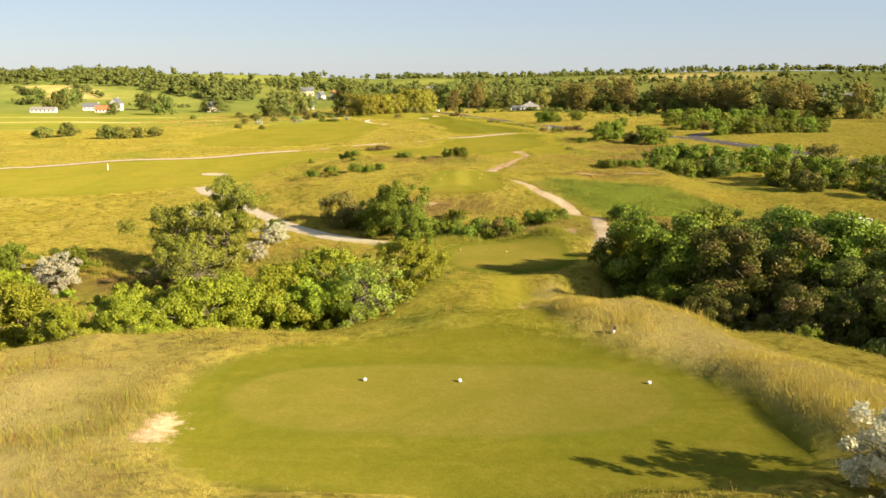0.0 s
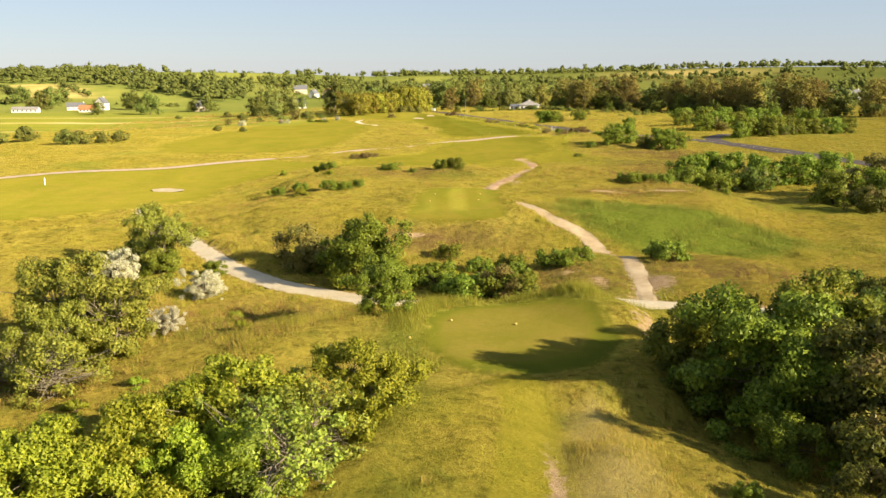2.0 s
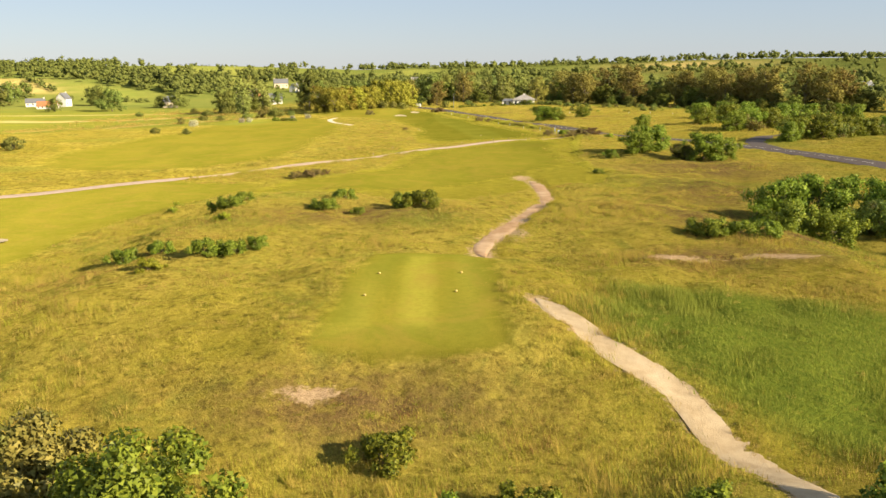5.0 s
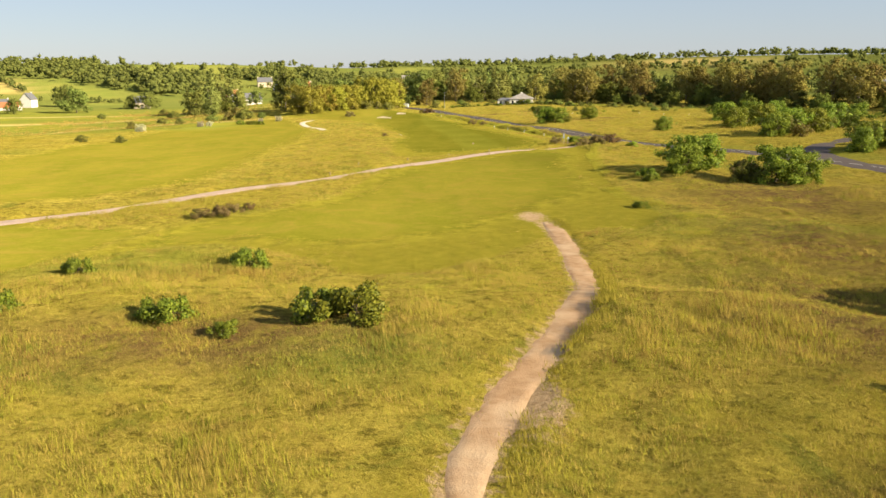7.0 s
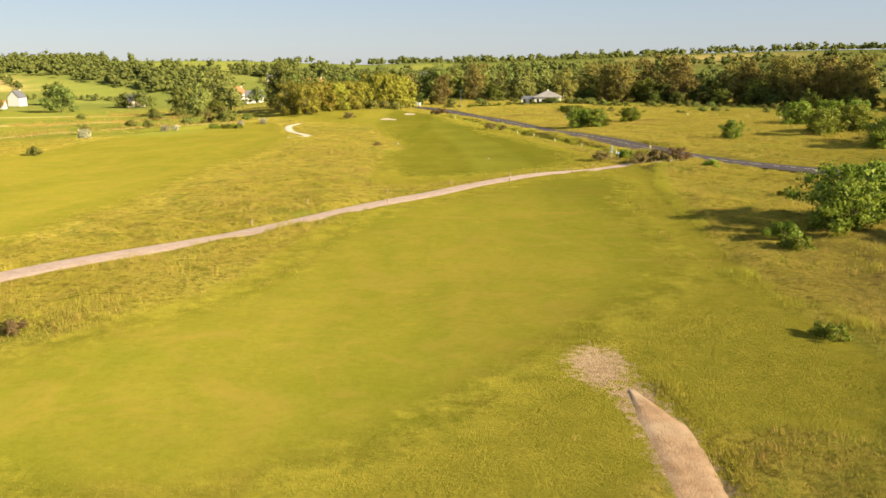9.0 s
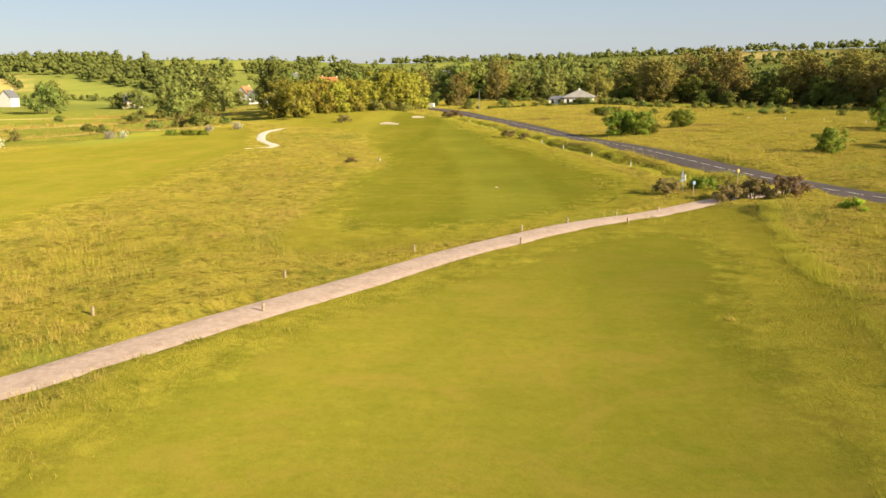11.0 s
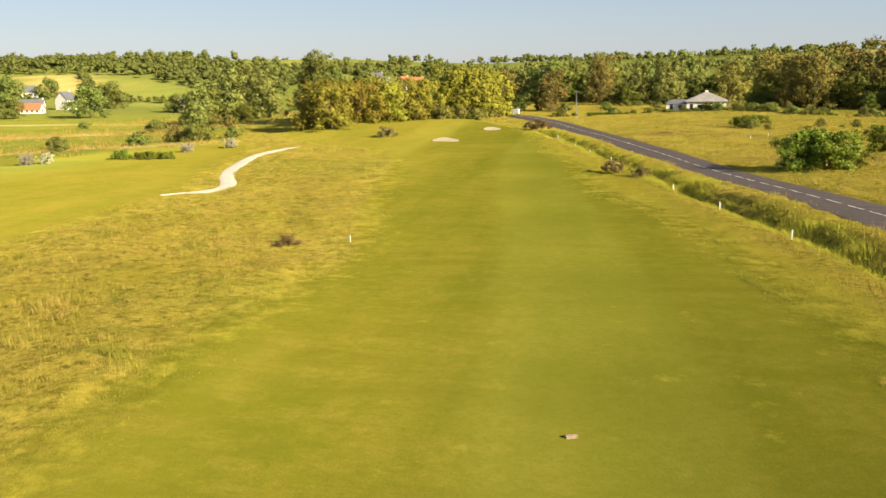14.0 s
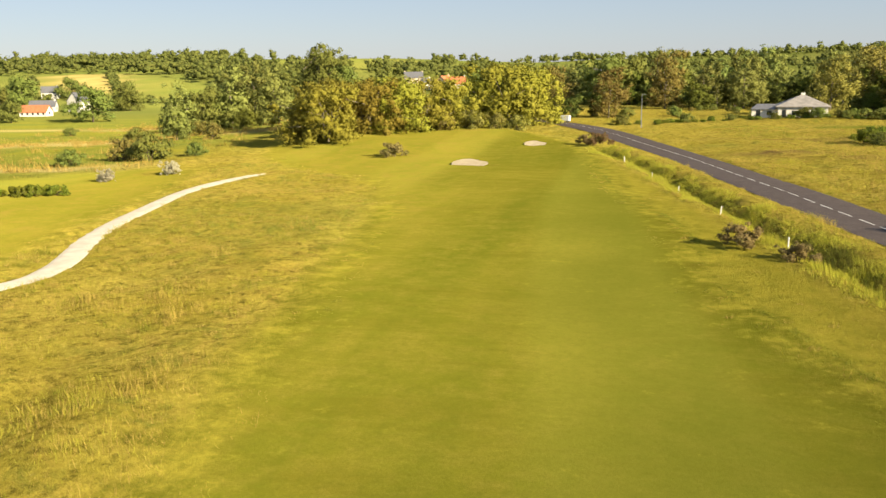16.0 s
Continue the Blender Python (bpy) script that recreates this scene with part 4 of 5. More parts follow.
scatter(rust, [(66, 150, 1.6, 80), (6.2, 92.3, 0.6, 20), (21.2, 59.0, 0.9, 50)])
moved(low_bush, 1.6, 109, 1.0, 0)
scatter(low_bush, [(4.3, 102.4, 1.0, 40), (2.6, 92.3, 1.35, 80), (5.0, 92.5, 1.4, 30), (7.2, 91.9, 1.2, 0), (-54.8, 427.5, 1.0, 0), (-52.6, 428.5, 0.9, 80), (-56.4, 426.5, 0.9, 30), (-59.2, 425, 1.1, 60), (7.6, 103.5, 0.9, 80), (7.6, 98.6, 0.9, 130), (0.8, 99.5, 1.2, 10), (2.6, 94.8, 1.25, 70), (5.6, 94.0, 1.3, 190), (0.2, 96.5, 1.3, 250), (11.2, 98.6, 1.1, 100), (13.6, 100.8, 0.9, 10), (21.2, 100.3, 1.25, 60),
                   (2.9, 158.6, 1.2, 20), (1.2, 159.2, 1.0, 200), (-7.7, 183.5, 1.1, 60), (-7.1, 160.3, 0.9, 100), (-3.5, 158, 0.5, 10), (-19.5, 179.5, 0.8, 80), (-16.8, 161.5, 0.9, 110), (-18.2, 162.8, 0.8, 140),
                   (-21.9, 143.4, 0.9, 20), (-18.8, 143.4, 0.8, 70), (-14.6, 140.8, 0.9, 40), (-12.5, 141.4, 0.9, 90), (-10.6, 142.4, 0.7, 10), (37.6, 236.6, 1.0, 0), (37.2, 232.6, 0.8, 60), (28, 147, 1.2, 80), (30.4, 146.2, 1.1, 10), (32.8, 145.4, 1.0, 200), (30.5, 211, 0.6, 60), (-2.6, 98.8, 1.1, 300)])
moved(low_pale, -17.6, 137, 0.8, 0)
scatter(low_pale, [(-26, 172, 0.6, 60), (-27, 177, 0.6, 20), (-15.8, 154, 0.8, 90), (12.6, 99.9, 1.0, 40), (-14.5, 86.5, 0.6, 0), (-20.5, 83.5, 0.9, 50), (-26, 64, 0.8, 10), (-18, 66, 0.7, 60), (-30, 67, 0.9, 100), (-12.5, 80, 0.6, 30), (-10, 84.5, 0.5, 80), (-33, 62, 0.9, 0), (-16, 69.5, 0.6, 45), (18.2, 58, 0.8, 90), (47.6, 261, 1.0, 30), (49.6, 295.6, 1.1, 70), (1.6, 97.2, 1.1, 200)])
# middle distance beside the road
moved(mid_oak, 43, 168, 0.95, 30)
scatter(mid_oak, [(48, 168, 1.0, 120), (39.5, 157, 0.7, 60), (43.5, 156.5, 0.75, 200), (53, 166, 0.95, 250), (60, 166, 1.0, 20), (66, 168, 1.0, 70), (57, 146, 0.95, 70), (63, 143.5, 1.0, 100), (71, 140, 1.1, 10), (46.5, 243, 1.05, 0), (43.5, 238.5, 0.8, 40), (53.5, 231, 0.95, 100), (57, 230, 0.75, 200),
                  (92, 282, 1.0, 20), (98, 281, 1.1, 80), (105, 289, 1.0, 140), (88, 276, 0.9, 60), (112, 295, 1.0, 260), (118, 300, 1.0, 300), (127, 305, 1.1, 10), (135, 312, 1.0, 90), (95, 335, 1.2, 40), (103, 345, 1.3, 200), (112, 352, 1.3, 20), (121, 363, 1.4, 60), (131, 370, 1.4, 110), (97, 370, 1.2, 50), (110, 383, 1.3, 10), (142, 360, 1.4, 300),
                  (47.5, 413, 1.0, 40), (50.5, 412, 1.05, 100), (53.5, 413.5, 0.7, 20), (68, 444, 0.85, 10), (75, 366, 0.8, 60), (111, 420, 1.3, 20), (121, 424, 1.3, 80), (133, 432, 1.3, 50)])
moved(mid_oak_b, 51, 161, 0.75, 20)
scatter(mid_oak_b, [(69, 150, 1.0, 80), (75, 133, 1.1, 10), (61, 154, 0.85, 150), (67, 128, 1.0, 40), (50, 232, 0.8, 70), (99, 340, 1.2, 20), (116, 357, 1.3, 90), (126, 366, 1.3, 150), (102, 283, 1.0, 33), (122, 303, 1.0, 10), (80, 125, 1.1, 200), (58, 137, 0.9, 0)])
scatter(far_rust, [(95, 337, 1.0, 0), (101, 333, 0.9, 60)])
scatter(low_bush, [(59.7, 521, 1.8, 0), (63, 523, 1.5, 40), (56, 512, 1.9, 10), (40, 312, 1.0, 60)])
moved(gorse, 41, 305, 1.1, 0)
scatter(gorse, [(43.6, 306, 1.3, 80), (46.4, 304.5, 1.2, 150), (35.8, 309.6, 0.9, 20), (-17.6, 208, 0.6, 30), (-15.8, 208.8, 0.7, 100), (-14.4, 210.2, 0.6, 0), (-13.3, 213.3, 0.45, 60), (22.2, 405.5, 0.95, 40), (25.2, 400.6, 0.75, 90), (8.2, 502.5, 1.3, 0), (5.5, 505, 1.1, 50), (-24.8, 477.9, 1.3, 20), (-4.6, 352.8, 0.5, 10)])

# ---- meadow and marsh bushes ----
moved(far_bush, -94, 252, 1.0, 0)
scatter(far_bush, [(-97, 250, 1.1, 50), (-90, 255, 0.9, 120), (-87, 262, 0.8, 10), (-116, 268, 1.2, 70), (-121, 262, 1.0, 20), (-68, 475, 1.25, 20), (-150, 640, 0.9, 40), (-172, 600, 0.8, 0), (-78, 331, 0.5, 10), (-70, 335, 0.5, 50), (-62, 480, 0.7, 70), (-80, 470, 0.8, 0),
                   (-88, 452, 0.7, 60), (-100, 470, 0.7, 10), (-118, 610, 0.9, 30), (-111, 560, 1.2, 80), (-120, 556, 1.1, 20), (12, 604, 0.8, 10), (26, 610, 0.8, 70)])
moved(far_rust, -75.5, 479, 1.1, 0)
scatter(far_rust, [(-83, 528, 1.0, 30), (-98, 553, 1.0, 90), (-107, 566, 1.1, 10), (-28, 534, 0.9, 0), (-22, 536, 1.0, 60), (-17, 538, 0.9, 20), (-12, 540, 0.9, 100), (-96, 421, 0.7, 20)])

# ---- trees of the valley ----
rng_far = random.Random(5)


VILLAGE_LANE = (-0.30, -0.125)   # sideways per metre onwards: open ground before the village


def belt(kinds, line, count, spread, size=(0.8, 1.2)):
    """Trees of several kinds along a line."""
    pts = curve_points(line, 2.0)
    for k in range(count):
        x, y = pts[min(int((k + rng_far.random()) / count * len(pts)), len(pts) - 1)]
        ob = rng_far.choice(kinds)
        s = rng_far.uniform(*size)
        x, y = x + rng_far.uniform(-1, 1) * spread, y + rng_far.uniform(-1, 1) * spread
        turn, wide = rng_far.uniform(0, 360), rng_far.uniform(0.9, 1.15)
        if 40 < x < 76 and 560 < y < 640 and ob is not low_bush and ob is not far_bush:
            continue
        if VILLAGE_LANE[0] < x / (y - 290) < VILLAGE_LANE[1] and y > 575:
            continue
        put(ob, x, y, s, turn, wide)


moved(far_willow, -43.5, 497, 1.15, 0)
scatter(far_willow, [(-47, 501, 1.05, 90), (-42, 519, 1.1, 60), (-38, 525, 1.15, 120), (-34, 536, 1.15, 20), (-29, 541, 1.05, 70), (-18, 566, 1.55, 200), (-14, 571, 1.4, 80), (-23, 572, 1.4, 30), (-48, 520, 1.0, 10), (-52, 531, 1.1, 140)])
moved(tall_tree, -62, 545, 0.95, 0)
put(tall_tree, -57, 550, 0.8, 140)
moved(far_round, -217, 680, 1.6, 0)
scatter(far_round, [(-255, 676, 0.6, 60), (-186, 728, 0.75, 200), (-107, 704, 0.6, 45), (-118, 700, 0.5, 80), (-200, 735, 0.6, 60), (-340, 770, 1.0, 30), (-262, 782, 0.8, 10), (-270, 790, 1.0, 100), (-345, 800, 1.2, 60), (-368, 880, 0.9, 15), (-402, 870, 1.0, 15),
                    (-50, 552, 0.9, 100), (-60, 600, 0.9, 33)])
moved(far_silver, -95, 533, 1.05, 0)
scatter(far_silver, [(-112, 599, 1.45, 20), (-107, 606, 1.5, 80), (-98, 604, 1.35, 140), (-118, 612, 1.3, 200),  (51, 655, 1.25, 50), (56, 664, 1.15, 90), (39, 668, 1.1, 10)])
moved(far_bronze, -10, 611, 1.0, 0)
scatter(far_bronze, [(7, 602, 0.95, 60), (-16, 622, 0.85, 10), (25, 657, 1.3, 100), (-66, 556, 0.9, 45), (66, 592, 1.05, 30)])
moved(far_dark, -4, 602, 0.55, 0)
scatter(far_dark, [(2, 606, 0.6, 40), (34, 668, 1.0, 0), (64, 676, 1.3, 80), (74, 660, 1.25, 30), (44, 690, 1.3, 200), (80, 622, 0.8, 140)])
scatter(far_bronze, [(86, 634, 1.3, 200), (92, 618, 1.25, 20), (98, 612, 1.35, 80)])
moved(far_slim, 44, 676, 1.05, 0)
scatter(far_slim, [(50, 675, 1.15, 40), (57, 676, 1.1, 90)])
moved(far_round_b, 36, 650, 0.8, 0)
belt([far_round, far_round_b, far_bush], [(-128, 618), (-108, 590), (-84, 588), (-64, 596)], 14, 6, (0.5, 0.85))
belt([far_dark, far_round_b, far_dark, far_silver], [(18, 690), (60, 700), (110, 676)], 30, 10, (1.2, 1.6))
# extra dark-leaved trees give this wood its shade by leaf colour
belt([far_bronze, far_bronze, far_dark, far_dark, far_round_b], [(88, 650), (115, 625), (150, 595), (185, 545), (220, 490)], 60, 13, (1.1, 1.6))
belt([far_round_b, far_dark, far_dark], [(82, 634), (110, 604), (140, 572), (170, 525), (200, 470)], 46, 6, (0.6, 1.0))
belt([far_bronze, far_round, far_dark], [(220, 490), (250, 430), (270, 350), (300, 250)], 26, 14, (1.0, 1.3))
belt([far_round, far_round_b, far_silver], [(-50, 720), (-10, 700), (30, 710)], 16, 16, (0.8, 1.2))
# brambles and low hedges of the meadow
belt([far_bush, far_bush, far_rust], [(24, 632), (42, 640), (50, 612), (72, 600), (110, 570), (150, 530)], 40, 3, (0.35, 0.65))
belt([far_bush, low_bush, low_bush], [(12, 568), (29, 578), (44, 580), (66, 578), (82, 572), (110, 556)], 60, 2, (0.4, 0.8))
belt([low_bush, far_bush], [(60, 505), (90, 512), (130, 500)], 14, 6, (0.4, 0.7))


# ---- woods on the hills: too many to count ----
def hill_woods(name, seed, areas, leaf, label, lines=()):
    """Round tree crowns joined into one wood: areas (polygon, square metres a tree) and hedge lines (points, trees, size)."""
    rng = np.random.default_rng(seed)
    spots = []
    for poly, each in areas:
        px, py = np.array([p[0] for p in poly]), np.array([p[1] for p in poly])
        size = 0.5 * abs(np.dot(px, np.roll(py, 1)) - np.dot(py, np.roll(px, 1)))
        want, got = int(size / each), 0
        while got < want:
            x, y = rng.uniform(px.min(), px.max(), want), rng.uniform(py.min(), py.max(), want)
            ok = inside(x, y, poly, 1.0) > 0.5
            for a, b in list(zip(x[ok], y[ok]))[:want - got]:
                spots.append((a, b, 0.6 + 1.1 * rng.random() ** 1.6))
                got += 1
    for line, n, s in lines:
        pts = curve_points(line, 3.0)
        for k in range(n):
            a, b = pts[int(rng.integers(len(pts)))]
            spots.append((a + rng.normal() * 2, b + rng.normal() * 2, s * rng.uniform(0.7, 1.3)))
    spots = np.array(spots)
    ground = on_grid(gz, spots[:, 0], spots[:, 1])
    blobs, centres = [], []
    for (x, y, s), z in zip(spots, ground):
        tall = rng.uniform(0.85, 1.25)
        blobs.append((x, y, z + 3.6 * s * tall, 3.7 * s))
        for b in range(5):
            a, h = rng.uniform(0, 2 * math.pi), rng.uniform(0.1, 1.0)
            r = 3.2 * s * math.sqrt(1 - 0.75 * h * h)
            blobs.append((x + math.cos(a) * r, y + math.sin(a) * r, z + s * tall * (1.6 + 5.4 * h), s * rng.uniform(1.5, 2.3)))
        centres += [(x, y, z + 3.5 * s)] * 6
    me = leaves(name, rng, blobs, len(blobs) * 12, 1.05, leaf, 0.4, shell=0.72, tidy=0.6, reach=0.55, soft=0.6, centres=centres)
    ob = part(name, me, None)
    return tagged(ob, label, "woods", kind="stuff")


hill_woods("hill_woods", 31, [([(-560, 1030), (-488, 1046), (-429, 1046), (-353, 1004), (-300, 1075), (-385, 1150), (-400, 1225), (-640, 1240), (-740, 1200)], 150),
                              ([(-348, 1000), (-268, 925), (-232, 885), (-196, 890), (-200, 960), (-226, 1080), (-300, 1075)], 110),
                              ([(-226, 1095), (-220, 1250), (-60, 1280), (60, 1230), (60, 1080), (-60, 1075), (-140, 1075)], 190),
                              ([(-70, 895), (0, 880), (40, 900), (40, 960), (-60, 945)], 170)], HILL_LEAF, "mixed green woods and hedges over the hills",
           [([(-352, 912), (-432, 1030)], 26, 0.6), ([(-408, 892), (-495, 1010)], 22, 0.7), ([(-330, 862), (-290, 858), (-240, 842)], 30, 0.45), ([(-300, 1108), (-226, 1092)], 14, 0.4), ([(-430, 870), (-400, 862), (-360, 870)], 16, 0.6), ([(-291, 1150), (-290, 1151)], 2, 1.0),
            ([(-175, 1000), (-150, 990), (-125, 985)], 8, 0.5), ([(-130, 950), (-95, 950)], 6, 0.5)])
hill_woods("hill_woods", 32, [([(-60, 980), (140, 970), (140, 1030), (-60, 1030)], 190), ([(0, 850), (300, 840), (300, 910), (0, 920)], 180), ([(250, 760), (510, 730), (520, 840), (260, 860)], 190), ([(140, 1060), (600, 1000), (640, 1100), (140, 1130)], 330),
                              ([(440, 620), (600, 600), (620, 780), (450, 780)], 220), ([(540, 800), (900, 780), (900, 1080), (560, 1080)], 560)], HILL_LEAF, "dark green woods behind the valley meadow")
hill_woods("hill_woods", 33, [([(-900, 1380), (-560, 1330), (-480, 1260), (-390, 1260), (-400, 1330), (-600, 1430), (-900, 1480)], 420), ([(-210, 1290), (-80, 1310), (-80, 1370), (-210, 1370)], 260), ([(10, 1340), (450, 1290), (460, 1420), (30, 1440)], 260), ([(450, 1240), (960, 1220), (980, 1480), (460, 1440)], 800),
                              ([(-700, 1760), (100, 1740), (100, 1800), (-700, 1830)], 460), ([(-120, 1640), (900, 1600), (900, 1720), (-120, 1740)], 230)], HILL_LEAF, "dark green woods along the skyline")


# ---- buildings ----
WHITE_WALL = material("white_render", (0.78, 0.74, 0.66), 0.9, 0, (0.66, 0.62, 0.54), 1.5)
CREAM_WALL = material("cream_render", (0.66, 0.56, 0.40), 0.9, 0, (0.56, 0.47, 0.33), 1.5)
SLATE = material("slate", (0.115, 0.115, 0.125), 0.6, 0, (0.17, 0.17, 0.18), 1.2, None, 0.3, 0.3, 4)
GREY_ROOF = material("grey_roof_sheet", (0.34, 0.31, 0.28), 0.7, 0, (0.24, 0.22, 0.20), 0.8, None, 0.3, 0.3, 3)
ORANGE_TILE = material("orange_tile", (0.56, 0.20, 0.085), 0.85, 0, (0.42, 0.145, 0.065), 0.9, None, 0.3, 0.4, 4)
WINDOW = material("window_glass", (0.03, 0.035, 0.04), 0.12, 0, None, 1, None, 1, 0, 1, 0.6)
WOOD = material("weathered_wood", (0.38, 0.29, 0.19), 0.9, 0, (0.26, 0.195, 0.125), 8.0, None, 0.3, 0.5, 30)
GREY_METAL = material("galvanised_metal", (0.42, 0.43, 0.44), 0.45, 0.8, (0.34, 0.35, 0.36), 5.0)
WHITE_PAINT = material("white_paint", (0.78, 0.77, 0.73), 0.6, 0, (0.66, 0.65, 0.61), 6.0)
BLUE_PLATE = material("blue_plate", (0.16, 0.24, 0.34), 0.5, 0, (0.20, 0.28, 0.38), 4.0)
YELLOW_PAINT = material("yellow_paint", (0.58, 0.42, 0.12), 0.6, 0, (0.46, 0.33, 0.09), 6.0)
RUBBER = material("dark_rubber", (0.03, 0.03, 0.03), 0.8, 0, (0.05, 0.05, 0.05), 9.0)
VAN_PANEL = material("van_panel", (0.70, 0.72, 0.74), 0.4, 0, (0.62, 0.64, 0.66), 2.0)


def box(bm, x0, x1, y0, y1, z0, z1, bevel=0.0):
    v = [bm.verts.new(p) for p in ((x0, y0, z0), (x1, y0, z0), (x1, y1, z0), (x0, y1, z0), (x0, y0, z1), (x1, y0, z1), (x1, y1, z1), (x0, y1, z1))]
    fs = [bm.faces.new([v[i] for i in q]) for q in ((3, 2, 1, 0), (4, 5, 6, 7), (0, 1, 5, 4), (1, 2, 6, 5), (2, 3, 7, 6), (3, 0, 4, 7))]
    if bevel:
        es = list({e for f in fs for e in f.edges})
        bmesh.ops.bevel(bm, geom=es, offset=bevel, segments=2, affect="EDGES")


def house(name, w, d, wall_h, roof_h, wall_mat, roof_mat, label, windows=4, chimneys=1):
    """A gabled house at the origin, ridge along x: walls with gables, overhanging roof, chimneys, windows and door."""
    root = new(name)
    bm = bmesh.new()
    pts = [(-w / 2, -d / 2), (w / 2, -d / 2), (w / 2, d / 2), (-w / 2, d / 2)]
    lo = [bm.verts.new((x, y, -1.0)) for x, y in pts]
    hi = [bm.verts.new((x, y, wall_h)) for x, y in pts]
    top = [bm.verts.new((-w / 2, 0, wall_h + roof_h)), bm.verts.new((w / 2, 0, wall_h + roof_h))]
    for q in ((lo[0], lo[1], hi[1], hi[0]), (lo[2], lo[3], hi[3], hi[2]), (lo[1], lo[2], hi[2], top[1], hi[1]), (lo[3], lo[0], hi[0], top[0], hi[3])):
        bm.faces.new(q)
    part("wall", bm, wall_mat, root)
    bm = bmesh.new()
    for s in (-1, 1):
        e = 0.35
        slope = roof_h / (d / 2)
        a = [(-w / 2 - e, s * (d / 2 + e), wall_h - e * slope), (w / 2 + e, s * (d / 2 + e), wall_h - e * slope), (w / 2 + e, 0, wall_h + roof_h), (-w / 2 - e, 0, wall_h + roof_h)]
        under = [bm.verts.new((x, y, z + 0.05)) for x, y, z in a]
        over = [bm.verts.new((x, y, z + 0.25)) for x, y, z in a]
        bm.faces.new(over if s < 0 else over[::-1])
        bm.faces.new(under[::-1] if s < 0 else under)
        for i in range(4):
            j = (i + 1) % 4
            bm.faces.new((under[i], under[j], over[j], over[i]))
    part("roof", bm, roof_mat, root)
    for k in range(chimneys):
        bm = bmesh.new()
        cx = (w / 2 - 0.6) * (1 if k == 0 else -1)
        box(bm, cx - 0.4, cx + 0.4, -0.35, 0.35, wall_h + roof_h - 0.7, wall_h + roof_h + 0.9, 0.03)
        part("chimney", bm, wall_mat, root)
    for k in range(windows):
        bm = bmesh.new()
        cx = -w / 2 + w * (k + 0.5) / windows
        box(bm, cx - 0.5, cx + 0.5, -d / 2 - 0.04, -d / 2 + 0.1, wall_h * 0.35, wall_h * 0.35 + 1.2)
        part("window", bm, WINDOW, root)
    bm = bmesh.new()
    box(bm, w / 2 - 0.1, w / 2 + 0.05, -0.5, 0.5, wall_h * 0.4, wall_h * 0.4 + 1.2)
    part("gable_window", bm, WINDOW, root)
    return tagged(root, label, "house")


def stand(ob, x, y, turn=0.0, scale=1.0, lift=0.0):
    z = turf(x, y) + lift
    ob.matrix_basis = pose(x, y, z, 0, 0, turn) @ Matrix.Diagonal((scale, scale, scale, 1))
    return ob


stand(house("barn", 14, 7, 2.2, 3.2, WHITE_WALL, ORANGE_TILE, "long low white barn with a bright orange tiled roof", 5, 0), -283, 730, 8)
stand(house("farmhouse", 8, 9, 6.0, 4.6, WHITE_WALL, SLATE, "tall white gabled farmhouse with a slate roof", 2, 1), -290, 776, 80)
stand(house("cottage", 14, 7, 3.0, 3.2, WHITE_WALL, SLATE, "white cottage with dark slate roof behind the barn", 4, 1), -312, 775, 20)
stand(house("farm_shed", 20, 7, 2.6, 1.8, WHITE_WALL, GREY_ROOF, "long white farm shed with a pale sheet roof", 6, 0), -330, 722, 5)
stand(house("village_house", 15, 9, 5.0, 4.5, CREAM_WALL, SLATE, "cream village house with grey slate roof", 4, 2), -160, 1030, 15, 1.0)
stand(house("village_house", 10, 8, 4.6, 4.6, WHITE_WALL, SLATE, "white gabled village house with dark roof", 3, 1), -136, 972, 65, 0.9)
stand(house("village_house", 12, 8, 4.4, 4.2, WHITE_WALL, ORANGE_TILE, "white village house with an orange tiled roof", 3, 1), -108, 945, 10, 1.1)
stand(house("village_house", 9, 8, 4.4, 4.0, CREAM_WALL, ORANGE_TILE, "small cream village house with orange roof", 3, 1), -118, 955, 70, 1.2)
stand(house("village_house", 12, 8, 4.2, 4.2, WHITE_WALL, SLATE, "white house half hidden behind the willows", 3, 1), -112, 720, 20, 0.9)
stand(house("village_house", 9, 7, 4.0, 4.0, WHITE_WALL, ORANGE_TILE, "white house with orange roof behind the willows", 3, 1), -150, 836, 75, 1.2)
stand(house("village_house", 11, 8, 4.2, 4.2, CREAM_WALL, SLATE, "grey roofed house among the valley trees", 3, 1), -196, 745, 15)
stand(house("village_house", 11, 8, 4.2, 4.0, WHITE_WALL, SLATE, "white house on the hillside above the farm", 3, 1), -384, 880, 30)
stand(house("village_house", 12, 8, 4.8, 4.4, WHITE_WALL, SLATE, "white house on the far slope", 3, 1), 395, 860, 20)
stand(house("village_house", 10, 8, 4.8, 4.4, WHITE_WALL, SLATE, "white house on the far slope", 3, 1), 380, 874, 70)
stand(house("village_house", 20, 9, 3.6, 3.4, WHITE_WALL, GREY_ROOF, "long pale building below the far field", 5, 0), -10, 1160, 12, 1.2)


